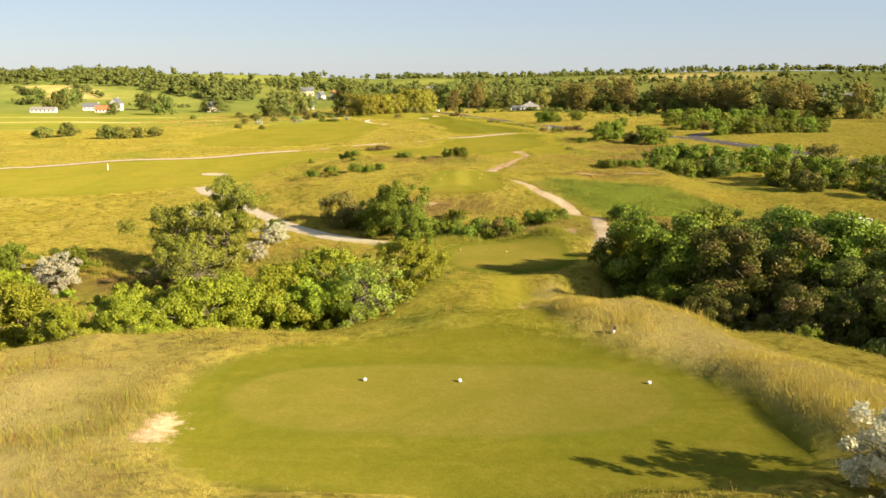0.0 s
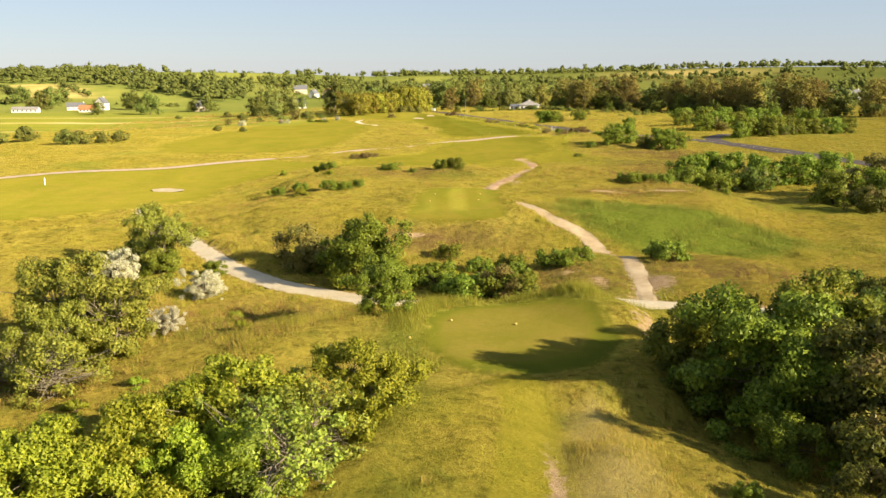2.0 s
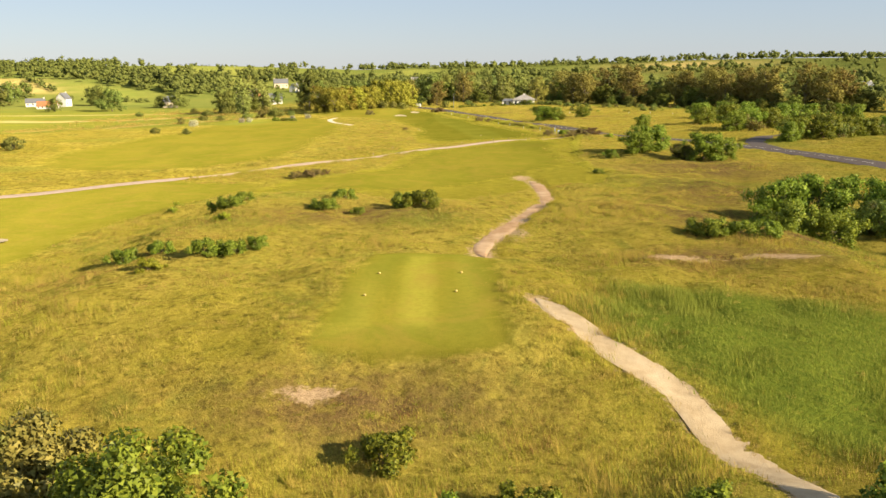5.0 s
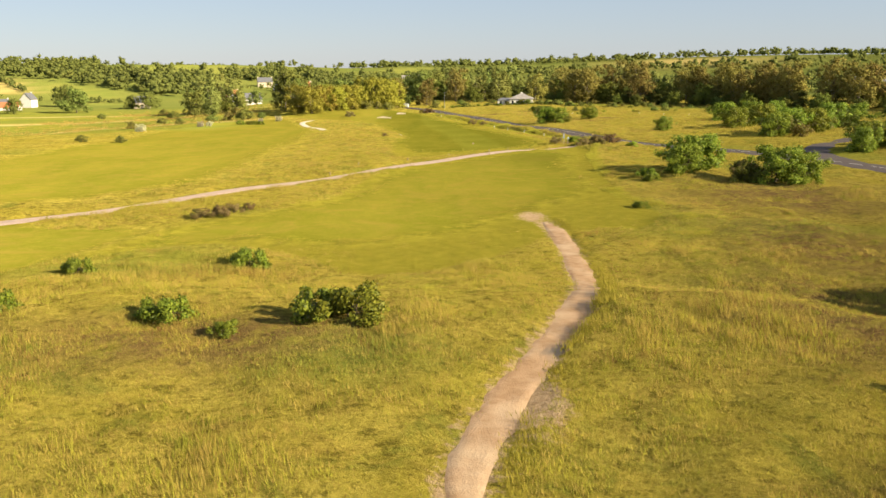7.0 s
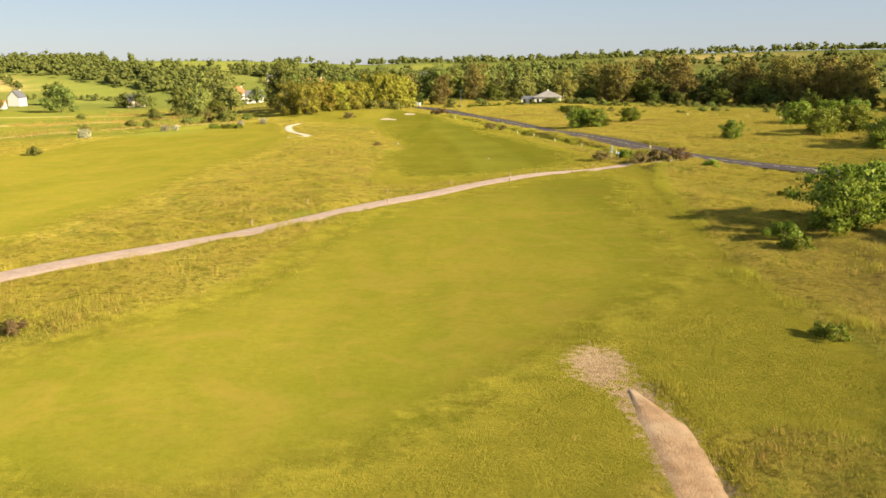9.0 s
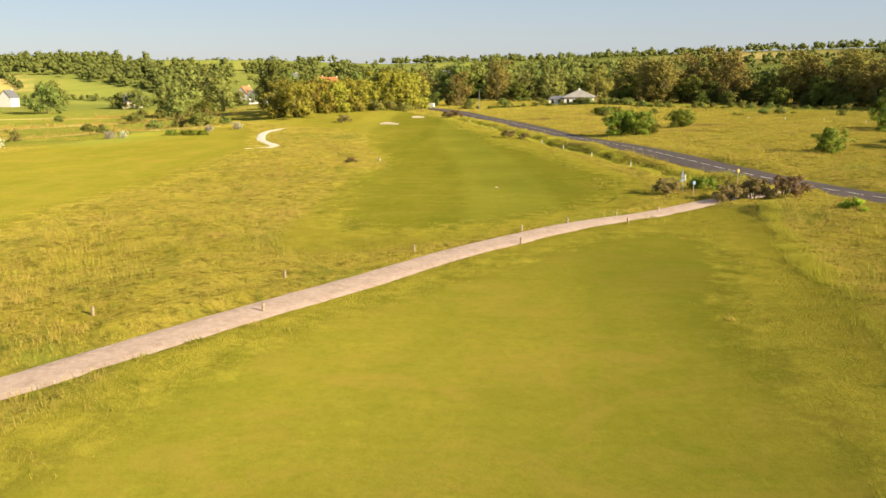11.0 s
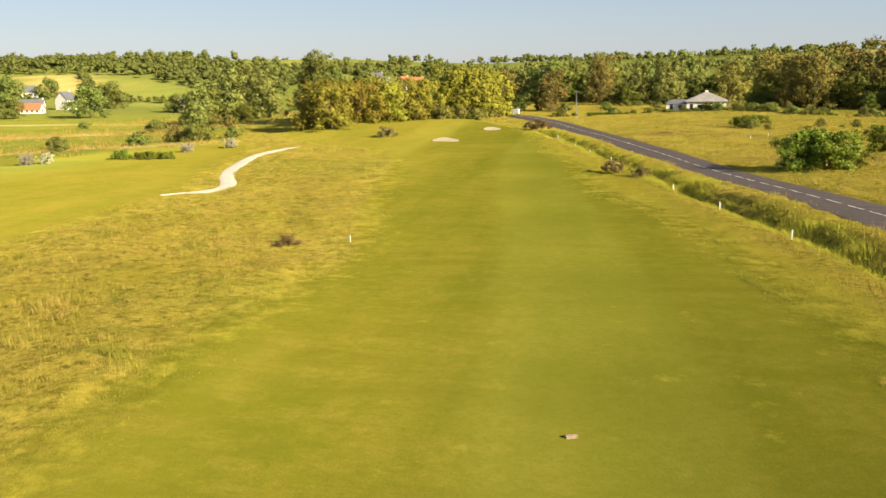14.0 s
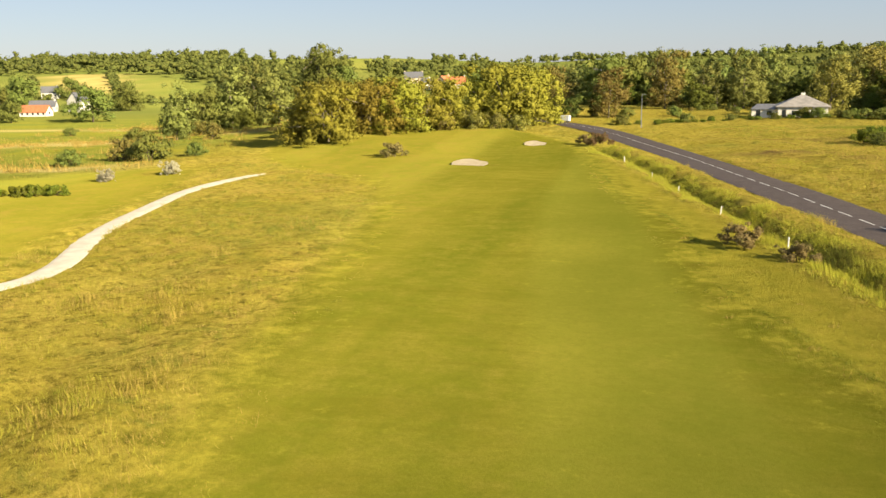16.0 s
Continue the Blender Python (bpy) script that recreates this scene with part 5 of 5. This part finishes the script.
def hall():
    """The white hall with a low pyramid roof and a lower wing."""
    root = new("village_hall")
    bm = bmesh.new()
    box(bm, -7, 7, -6, 6, -1, 3.3, 0.03)
    part("wall", bm, WHITE_WALL, root)
    bm = bmesh.new()
    box(bm, -14.5, -7.05, -3.5, 4, -1, 2.5, 0.03)
    part("side_wing", bm, WHITE_WALL, root)
    bm = bmesh.new()
    ring = [bm.verts.new(p) for p in ((-7.7, -6.7, 3.2), (7.7, -6.7, 3.2), (7.7, 6.7, 3.2), (-7.7, 6.7, 3.2))]
    up = [bm.verts.new((v.co.x, v.co.y, 3.45)) for v in ring]
    cap = [bm.verts.new(p) for p in ((-0.7, -0.6, 6.6), (0.7, -0.6, 6.6), (0.7, 0.6, 6.6), (-0.7, 0.6, 6.6))]
    for i in range(4):
        j = (i + 1) % 4
        bm.faces.new((ring[i], ring[j], up[j], up[i]))
        bm.faces.new((up[i], up[j], cap[j], cap[i]))
    bm.faces.new(cap)
    bm.faces.new(ring[::-1])
    part("roof", bm, GREY_ROOF, root, "low grey pyramid roof")
    bm = bmesh.new()
    box(bm, -0.6, 0.6, -0.5, 0.5, 6.55, 7.3, 0.05)
    part("roof_lantern", bm, WHITE_WALL, root)
    bm = bmesh.new()
    v = [bm.verts.new(p) for p in ((-14.9, -4, 2.4), (-7.0, -4, 2.4), (-7.0, 4.4, 2.4), (-14.9, 4.4, 2.4), (-13.0, 0.2, 3.9), (-7.0, 0.2, 3.9))]
    for q in ((0, 1, 5, 4), (2, 3, 4, 5), (3, 0, 4), (1, 2, 5), (3, 2, 1, 0)):
        bm.faces.new([v[i] for i in q])
    part("wing_roof", bm, SLATE, root, "dark slate roof")
    for x, z0, w, h in ((-5.2, 0.3, 1.2, 2.1), (-2.2, 0.9, 1.6, 1.3), (1.0, 0.9, 1.6, 1.3), (4.6, 0.3, 1.4, 2.1), (-12.6, 0.2, 1.2, 2.0), (-9.4, 0.8, 1.4, 1.2)):
        bm = bmesh.new()
        y = -6.05 if x > -7 else -3.55
        box(bm, x - w / 2, x + w / 2, y, y + 0.2, z0, z0 + h)
        part("window" if z0 > 0.5 else "door", bm, WINDOW, root)
    return tagged(root, "white single storey hall with a grey pyramid roof", "building")


stand(hall(), 58, 587, -8, 0.87)


# ---- road marks, posts and signs ----
def dashes(name, line, shift, length, gap, width, start, end):
    """Painted dashes along a road, each a thin piece of its own."""
    pts = curve_points(line, 0.5)
    run, out = 0.0, []
    for k in range(len(pts) - 1):
        a, b = Vector(pts[k]), Vector(pts[k + 1])
        t = (b - a).normalized()
        n = Vector((t.y, -t.x))
        if start < a.y < end and run % (length + gap) < (b - a).length:
            out.append((a + n * shift, t, n))
        run += (b - a).length
    kept = []
    for p, t, n in out:
        bm = bmesh.new()
        steps = 4
        rows = []
        for i in range(steps + 1):
            q = p + t * length * i / steps
            z = float(ground_height(q.x, q.y)) + 0.075
            rows.append([bm.verts.new((q.x + n.x * w, q.y + n.y * w, max(z, road_top(q.x, q.y) + 0.012))) for w in (-width, width)])
        for i in range(steps):
            bm.faces.new((rows[i][0], rows[i][1], rows[i + 1][1], rows[i + 1][0]))
        bmesh.ops.recalc_face_normals(bm, faces=bm.faces)
        bmesh.ops.solidify(bm, geom=list(bm.faces), thickness=0.004)
        kept.append(part(name, bm, PAINT_LINE, bpy.data.objects["road"]))
    return kept


road_ob = bpy.data.objects["road"]
from_road = np.empty(len(road_ob.data.vertices) * 3)
road_ob.data.vertices.foreach_get("co", from_road)
from_road = from_road.reshape(-1, 3)


def road_top(x, y):
    d = np.hypot(from_road[:, 0] - x, from_road[:, 1] - y)
    i = np.argsort(d)[:3]
    return float(np.max(from_road[i, 2]))


dashes("centre_dash", ROAD_LINE, 0.0, 3.0, 1.33, 0.075, 225, 570)


def round_post(bm, r0, r1, h, z0=0.0, sides=10, cx=0.0, cy=0.0):
    rings = []
    for z, r in ((z0, r0), (z0 + h * 0.94, r1), (z0 + h, r1 * 0.8)):
        rings.append([bm.verts.new((cx + math.cos(2 * math.pi * k / sides) * r, cy + math.sin(2 * math.pi * k / sides) * r, z)) for k in range(sides)])
    for a, b in zip(rings, rings[1:]):
        for k in range(sides):
            bm.faces.new((a[k], a[(k + 1) % sides], b[(k + 1) % sides], b[k]))
    bm.faces.new(rings[-1])
    bm.faces.new(rings[0][::-1])


bm = bmesh.new()
round_post(bm, 0.09, 0.082, 0.88, -0.4)
bollard = tagged(part("bollard", bm, WOOD), "short weathered wooden bollard beside the track", "bollard", "bollards along the track")
z0 = turf(23.0, 288.9)
bollard.matrix_basis = pose(23.0, 288.9, z0, 2, -3, 0)
for x, y, lean, turn in ((10.9, 276.8, -2, 20), (18.9, 284.6, 5, 70), (27.9, 294.2, 2, 10), (32.7, 299.4, 14, 40), (18.6, 279.4, 4, 80), (28.0, 288.4, 9, 160), (4.0, 260.6, 3, 30), (3.4, 268.6, 2, 0), (-4.5, 259, 3, 50), (-8, 248, 2, 90)):
    z0 = turf(x, y)
    copy_thing(bollard, pose(x, y, z0, 0, lean, turn))

bm = bmesh.new()
round_post(bm, 0.06, 0.055, 1.25, -0.45, 8)
fence_post = tagged(part("fence_post", bm, WHITE_PAINT), "thin pale wooden stake beside the ditch", "post", "stakes along the ditch")
spots = [(40.3, 321), (37.1, 340.3), (34.0, 358.8), (30.9, 374), (28.1, 389), (25.3, 405), (22.2, 422.7), (19.2, 439.4), (16.7, 456.5), (12.9, 473)]
for k, (x, y) in enumerate(spots):
    z0 = turf(x, y)
    m = pose(x, y, z0, 3 * math.sin(k * 2.1), 5 * math.sin(k * 1.3), 0)
    if k == 0:
        fence_post.matrix_basis = m
    else:
        copy_thing(fence_post, m)
for x, y in ((51, 470), (56, 478), (62, 486), (70, 492), (96, 480), (104, 472), (112, 464), (120, 456), (128, 448)):
    z0 = turf(x, y)
    tagged(copy_thing(fence_post, pose(x, y, z0, 0, 0, 0)), "thin pale wooden fence stake on the meadow", group="stakes on the meadow")


def warning_sign():
    root = new("road_sign")
    bm = bmesh.new()
    round_post(bm, 0.035, 0.035, 2.9, -0.4, 8)
    part("post", bm, GREY_METAL, root)
    bm = bmesh.new()
    a = [(-0.5, 0.05, 1.75), (0.5, 0.05, 1.75), (0, 0.05, 2.62)]
    front, back = [bm.verts.new(p) for p in a], [bm.verts.new((x, y + 0.03, z)) for x, y, z in a]
    bm.faces.new(front), bm.faces.new(back[::-1])
    for i in range(3):
        bm.faces.new((front[i], back[i], back[(i + 1) % 3], front[(i + 1) % 3]))
    part("triangle_plate", bm, GREY_METAL, root, "grey back of a triangular sign plate")
    bm = bmesh.new()
    box(bm, -0.38, 0.38, 0.05, 0.08, 1.28, 1.62, 0.01)
    part("lower_plate", bm, BLUE_PLATE, root)
    return tagged(root, "triangular road sign on a grey pole, seen from behind", "road sign")


stand(warning_sign(), 37.6, 310.6, 55)
root = new("name_post")
bm = bmesh.new()
round_post(bm, 0.06, 0.06, 1.9, -0.4, 8)
part("post", bm, WOOD, root)
bm = bmesh.new()
box(bm, -0.22, 0.22, -0.1, -0.065, 1.15, 1.5, 0.01)
part("plate", bm, BLUE_PLATE, root, "small blue grey plate")
stand(tagged(root, "wooden post with a small blue grey plate", "sign post"), 38.0, 307.6, 40)
root = new("marker_post")
bm = bmesh.new()
round_post(bm, 0.05, 0.05, 2.1, -0.4, 8)
part("post", bm, WOOD, root)
bm = bmesh.new()
box(bm, -0.14, 0.14, -0.12, 0.02, 1.55, 1.9, 0.02)
part("head", bm, YELLOW_PAINT, root, "yellow painted head")
stand(tagged(root, "slim wooden post with a yellow head by the junction", "post"), 45.2, 316.6, 20)
root = new("tee_post")
bm = bmesh.new()
box(bm, -0.09, 0.09, -0.07, 0.07, -0.3, 0.5, 0.02)
part("post", bm, WHITE_PAINT, root)
bm = bmesh.new()
box(bm, -0.11, 0.11, -0.1, -0.06, 0.3, 0.58, 0.02)
part("panel", bm, RUBBER, root, "dark tilted panel")
stand(tagged(root, "short white tee post with a dark panel", "post"), 7.9, 38.4, 10, 0.62)

# tee markers
bm = bmesh.new()
bmesh.ops.create_uvsphere(bm, u_segments=12, v_segments=8, radius=0.09)
for v in bm.verts:
    v.co.z = v.co.z * 0.85 + 0.06
round_post(bm, 0.05, 0.04, 0.08, -0.04, 8)
marker = tagged(part("tee_marker", bm, WHITE_PAINT), "small round pale tee marker on mown turf", "tee marker", "tee markers")
for k, (x, y) in enumerate(((-3.2, 33.7), (0.7, 33.6), (8.4, 33.4), (-1.0, 74.5), (1.6, 79), (5.8, 78), (0.2, 131.5), (5.9, 131.5), (-0.4, 126), (5.4, 126.5))):
    z0 = turf(x, y)
    if k == 0:
        marker.matrix_basis = pose(x, y, z0)
    elif k < 3:
        copy_thing(marker, pose(x, y, z0, 0, 0, 40 * k))
    elif k == 3:
        dull = tagged(part("tee_marker", marker.data.copy(), None), "small round dull yellow tee marker on mown turf", "tee marker", "tee markers")
        dull.data.materials[0] = YELLOW_PAINT
        dull.matrix_basis = pose(x, y, z0)
    else:
        copy_thing(dull, pose(x, y, z0, 0, 0, 40 * k))

# hole post with a short board in the rough
root = new("distance_post")
bm = bmesh.new()
round_post(bm, 0.05, 0.05, 1.2, -0.3, 8)
part("post", bm, WHITE_PAINT, root)
bm = bmesh.new()
box(bm, -1.1, -0.04, -0.03, 0.03, 0.55, 0.66, 0.01)
part("arm", bm, WOOD, root)
stand(tagged(root, "thin pale post with a wooden arm in the rough", "post"), -0.3, 355.2, 15, 0.6)

# timber block on the fairway
bm = bmesh.new()
box(bm, -0.22, 0.22, -0.07, 0.07, -0.05, 0.12, 0.02)
stand(tagged(part("distance_block", bm, WOOD), "small yellowish timber distance block on the fairway", "marker"), 17.6, 318.2, 20)
# white post on the neighbouring fairway
bm = bmesh.new()
round_post(bm, 0.10, 0.10, 1.5, -0.3, 8)
stand(tagged(part("fairway_post", bm, WHITE_PAINT), "white post standing on the neighbouring fairway", "post"), -64.4, 165.7, 0)

# street lamp
root = new("street_lamp")
bm = bmesh.new()
round_post(bm, 0.14, 0.08, 8.6, -0.5, 8)
part("pole", bm, GREY_METAL, root)
bm = bmesh.new()
box(bm, -1.0, 0.1, -0.1, 0.1, 7.95, 8.1, 0.03)
part("lamp_head", bm, GREY_METAL, root)
stand(tagged(root, "tall grey street lamp beside the road", "street lamp"), 16, 558, 160)

# parked box van
root = new("box_van")
bm = bmesh.new()
box(bm, -2.1, 1.6, -1.0, 1.0, 0.55, 2.75, 0.06)
part("cargo_box", bm, VAN_PANEL, root)
bm = bmesh.new()
v = [bm.verts.new((x, y, z)) for y in (-0.95, 0.95) for x, z in ((1.62, 0.5), (3.3, 0.5), (3.3, 1.25), (2.7, 2.0), (1.62, 2.0))]
bm.faces.new(v[:5][::-1]), bm.faces.new(v[5:])
for i in range(5):
    j = (i + 1) % 5
    bm.faces.new((v[i], v[j], v[5 + j], v[5 + i]))
part("cab", bm, VAN_PANEL, root)
bm = bmesh.new()
box(bm, 2.0, 2.6, -0.975, 0.975, 1.35, 1.85)
part("cab_window", bm, WINDOW, root)
for x in (-1.3, 2.4):
    for y in (-0.9, 0.9):
        bm = bmesh.new()
        bmesh.ops.create_cone(bm, cap_ends=True, segments=14, radius1=0.36, radius2=0.36, depth=0.25, matrix=Matrix.Translation((x, y, 0.36)) @ Matrix.Rotation(radians(90), 4, "X"))
        part("wheel", bm, RUBBER, root)
stand(tagged(root, "white box van parked beside the road", "van"), -4, 577, 160, 0.68, 0.05)

# white kiosk behind the thicket
root = new("kiosk")
bm = bmesh.new()
round_post(bm, 1.15, 1.15, 0.28, 2.0, 20)
part("roof", bm, WHITE_PAINT, root)
for k in range(5):
    bm = bmesh.new()
    round_post(bm, 0.09, 0.09, 2.1, -0.05, 8, math.cos(k * 1.2566) * 0.98, math.sin(k * 1.2566) * 0.98)
    part("post", bm, WHITE_PAINT, root)
bm = bmesh.new()
box(bm, -0.55, 0.75, 0.45, 0.65, -0.1, 2.0, 0.02)
part("back_panel", bm, WHITE_PAINT, root)
stand(tagged(root, "round white open kiosk behind the trees", "kiosk"), 45.5, 93, 0, 1.1)

# bunkers
for x, y, w, h in BUNKERS:
    bm = bmesh.new()
    rings = []
    mid = bm.verts.new((x, y, float(ground_height(x, y)) - 0.12))
    for r in (0.4, 0.75, 0.98):
        ring = []
        for k in range(28):
            a = 2 * math.pi * k / 28
            wob = 1 + 0.09 * math.sin(3 * a + x) + 0.05 * math.sin(5 * a)
            px, py = x + math.cos(a) * w * r * wob, y + math.sin(a) * h * r * wob
            ring.append(bm.verts.new((px, py, float(ground_height(x, y)) - 0.03 + 0.24 * (py - y) - 0.12 * (1 - r) )))
        rings.append(ring)
    for k in range(28):
        bm.faces.new((mid, rings[0][k], rings[0][(k + 1) % 28]))
        for a, b in zip(rings, rings[1:]):
            bm.faces.new((a[k], b[k], b[(k + 1) % 28], a[(k + 1) % 28]))
    tagged(part("bunker", bm, SAND), "shallow pale sand bunker in the fairway", "bunker", kind="structure")


# ---- grasses of the rough ----
def grass(name, seed, mat, label, pick, regions, height, width, anywhere=False, blades=12, spread=0.62):
    """Tufts of separate blades over the rough: regions (x0, x1, y0, y1, tufts a square metre, size)."""
    rng = np.random.default_rng(seed)
    xs, ys, ss = [], [], []
    for x0, x1, y0, y1, dense, size in regions:
        n = int((x1 - x0) * (y1 - y0) * dense)
        xs.append(rng.uniform(x0, x1, n)), ys.append(rng.uniform(y0, y1, n)), ss.append(np.full(n, size))
    x, y, s = np.concatenate(xs), np.concatenate(ys), np.concatenate(ss)
    z, mown, trod = on_grid(gz, x, y), on_grid(g_mown, x, y), on_grid(g_trod, x, y)
    bare = spots_at(x, y, BARE_SPOTS)
    semi = on_grid(ground_attributes["semi"], x, y)
    mown = mown * 0.0 if anywhere else np.maximum(mown, np.where(semi > 0.5, 0.8, 0.0))
    keep = (mown < 0.85) & (rng.random(len(x)) > mown) & (trod < 0.35 + 0.45 * rng.random(len(x))) & (bare < 0.5 + 0.4 * rng.random(len(x))) & (rng.random(len(x)) < pick(x, y))
    x, y, z, s = x[keep], y[keep], z[keep], s[keep]
    n = len(x) * blades
    a = rng.uniform(0, 2 * math.pi, n)
    r = spread * np.sqrt(rng.random(n)) * np.repeat(s, blades)
    clumpy = 0.4 + 1.3 * np.clip(0.5 + 0.55 * value_noise(x, y, 2.2) + 0.45 * value_noise(x, y, 6.0), 0, 1.3) ** 1.7
    tall = height * np.repeat(s * clumpy * (1 - 0.6 * mown[keep]), blades) * rng.uniform(0.55, 1.2, n)
    bx, by, bz = np.repeat(x, blades) + np.cos(a) * r, np.repeat(y, blades) + np.sin(a) * r, np.repeat(z, blades) - 0.06
    face = rng.uniform(0, 2 * math.pi, n)
    w = width * np.repeat(s, blades) * rng.uniform(0.6, 1.3, n)
    lean = rng.normal(size=(n, 2)) * 0.28 + np.array([-0.12, 0.06])
    v = np.empty((n, 3, 3))
    v[:, 0] = np.stack([bx - np.cos(face) * w, by - np.sin(face) * w, bz], -1)
    v[:, 1] = np.stack([bx + np.cos(face) * w, by + np.sin(face) * w, bz], -1)
    v[:, 2] = np.stack([bx + lean[:, 0] * tall, by + lean[:, 1] * tall, bz + tall], -1)
    me = mesh_from(name, v.reshape(-1, 3), np.arange(n * 3).reshape(-1, 3))
    me.materials.append(mat)
    return tagged(part(name, me, None), label, "grass", kind="stuff")


def straw_pick(x, y):
    return np.clip(0.72 + 0.4 * value_noise(x, y, 6.0), 0, 1) * (1 - inside(x, y, LUSH_PATCH, 3.0))


def olive_pick(x, y):
    return np.clip(0.6 + 0.45 * value_noise(x + 50, y + 20, 8.0), 0, 1) * (1 - inside(x, y, LUSH_PATCH, 3.0))


def green_pick(x, y):
    near = spots_at(x, y, [(-1.5, 47, 3.5, 7), (3.5, 154.5, 4, 3), (20, 52, 8, 9), (-2, 62, 3, 5), (-2, 76, 1.5, 10), (5, 85.5, 10, 1.8)])
    return np.maximum.reduce([inside(x, y, LUSH_PATCH, 3.0), near, 0.35 * smooth(0.35, 0.8, value_noise(x, y, 14.0))])


def rust_pick(x, y):
    return np.clip(0.8 * spots_at(x, y, [(-19, 26, 9, 13)]) + 1.2 * spots_at(x, y, HEATH_SPOTS) + 0.7 * smooth(0.1, 0.7, value_noise(x + 11, y + 70, 7.0)), 0, 1) * (1 - inside(x, y, LUSH_PATCH, 3.0))


def berm_pick(x, y):
    return inside(x, y, BERM_AREA, 0.8)


def reed_pick(x, y):
    return on_grid(np.maximum(straw, 0.07 * marsh), x, y)


def tee_bank_pick(x, y):
    d = line_distance(x, y, TEE_TWO_FRINGE + TEE_TWO_FRINGE[:1])
    return np.where((d < 1.5 + 0.6 * value_noise(x, y, 2.0)) & (on_grid(g_mown, x, y) < 0.35) & ((x < 1) | (y > 82)), 1.0, 0.0)


NEAR_ROUGH = [(-32, 26, 12, 72, 5.5, 0.65), (12, 44, 104, 132, 4.5, 1.1), (-42, 46, 72, 140, 3.8, 0.9), (-34, 46, 140, 215, 5.5, 0.95), (-34, 62, 215, 330, 2.4, 1.0), (-45, 36, 330, 480, 2.2, 1.0), (36, 110, 330, 560, 0.4, 1.8)]
grass("straw_grass", 41, STRAW, "tall dry straw coloured grass in the rough", straw_pick, NEAR_ROUGH, 0.34, 0.010)
grass("olive_grass", 42, OLIVE, "tall yellow green grass in the rough", olive_pick, NEAR_ROUGH, 0.34, 0.011)
grass("green_grass", 43, GREEN_GRASS, "lush green grass in damp hollows and banks", green_pick, NEAR_ROUGH, 0.40, 0.018)
grass("rust_grass", 46, RUST_GRASS, "reddish brown dry grass on bare patches", rust_pick, [(-36, 46, 60, 215, 2.6, 0.9), (-32, -9, 12, 40, 4.0, 0.7)], 0.30, 0.012)
grass("berm_grass", 47, STRAW, "dense pale straw grass on the bank beside the tee", berm_pick, [(5, 20, 18, 64, 26.0, 0.7)], 0.30, 0.012, True)
grass("tee_bank_grass", 48, FRESH_GRASS, "fresh green grass standing round the mown tee", tee_bank_pick, [(-4, 15, 66, 88, 20.0, 0.8)], 0.55, 0.022, True)
grass("reed_grass", 49, STRAW, "pale reeds in rows over the marsh meadow", reed_pick, [(-190, -48, 420, 690, 0.45, 2.2)], 0.40, 0.030)


def tussock_pick(x, y):
    return np.clip(0.5 + 0.7 * value_noise(x + 5, y + 31, 9.0), 0, 1)


TUSSOCKS = [(-36, 46, 42, 130, 0.42, 1.0), (-34, 46, 130, 215, 0.55, 1.0), (-34, 62, 215, 330, 0.22, 1.1), (-45, 36, 330, 470, 0.22, 1.1)]
grass("dark_tussocks", 52, TUSSOCK, "dark olive grass tussocks scattered in the rough", tussock_pick, TUSSOCKS, 0.34, 0.013, blades=34, spread=0.30)
grass("pale_tussocks", 53, STRAW, "pale straw tussocks scattered in the rough", tussock_pick, TUSSOCKS, 0.42, 0.011, blades=34, spread=0.26)


def edge_pick(x, y):
    d = np.minimum(line_distance(x, y, ROUGH_EDGE_A), line_distance(x, y, ROUGH_EDGE_B))
    return np.where(d < 0.9 + 0.5 * value_noise(x, y, 3.0), 1.0, 0.0)


# the abrupt edge of the tall rough beside the fairway
ROUGH_EDGE_A = [(42.3, 297), (39.3, 285), (37.4, 275), (35.4, 262), (34.0, 252), (33.3, 242)]
ROUGH_EDGE_B = [(30.4, 226), (30.8, 219.8), (32.4, 214.6), (33.3, 208), (33.4, 203.9), (32.7, 195.8)]
grass("rough_edge_grass", 44, OLIVE, "abrupt edge of tall dry grass along the fairway", edge_pick, [(29, 46, 194, 300, 14.0, 0.8)], 0.45, 0.013, True)


PATH_EDGE = [(p[0] + 1.5, p[1]) for p in DIRT_LINE_FAR]


def path_edge_pick(x, y):
    return np.where(line_distance(x, y, curve_points(PATH_EDGE, 2.0)) < 0.55 + 0.25 * value_noise(x, y, 2.0), 1.0, 0.0)


grass("path_edge_grass", 51, OLIVE, "tall grass standing along the edge of the dirt path", path_edge_pick, [(7, 24, 138, 206, 16.0, 0.9)], 0.48, 0.018, True)

MOWING_SEAM = [(24.5, 295.2), (27.6, 301), (30.1, 308.7), (32.2, 318.7), (33.2, 329), (31.4, 334), (28.6, 340), (27.8, 347), (28.2, 356), (27.6, 368), (24.4, 377), (22, 385), (18.8, 396), (19, 406.5), (17.4, 418), (12.9, 434.7), (10.4, 456.8)]


def seam_pick(x, y):
    return np.where(line_distance(x, y, curve_points(MOWING_SEAM, 3.0)) < 0.22, 1.0, 0.0)


grass("seam_grass", 50, TUSSOCK, "thin line of longer grass along the mowing edge", seam_pick, [(9, 35, 294, 458, 34.0, 0.3)], 0.45, 0.030, True)


def ditch_pick(x, y):
    return np.where(line_distance(x, y, DITCH_LINE) < 2.2 + 1.2 * value_noise(x, y, 4.0), 1.0, 0.0)


grass("ditch_grass", 45, OLIVE, "tall lush grass and reeds along the ditch", ditch_pick, [(4, 48, 318, 500, 6.5, 1.0)], 0.55, 0.018, True)
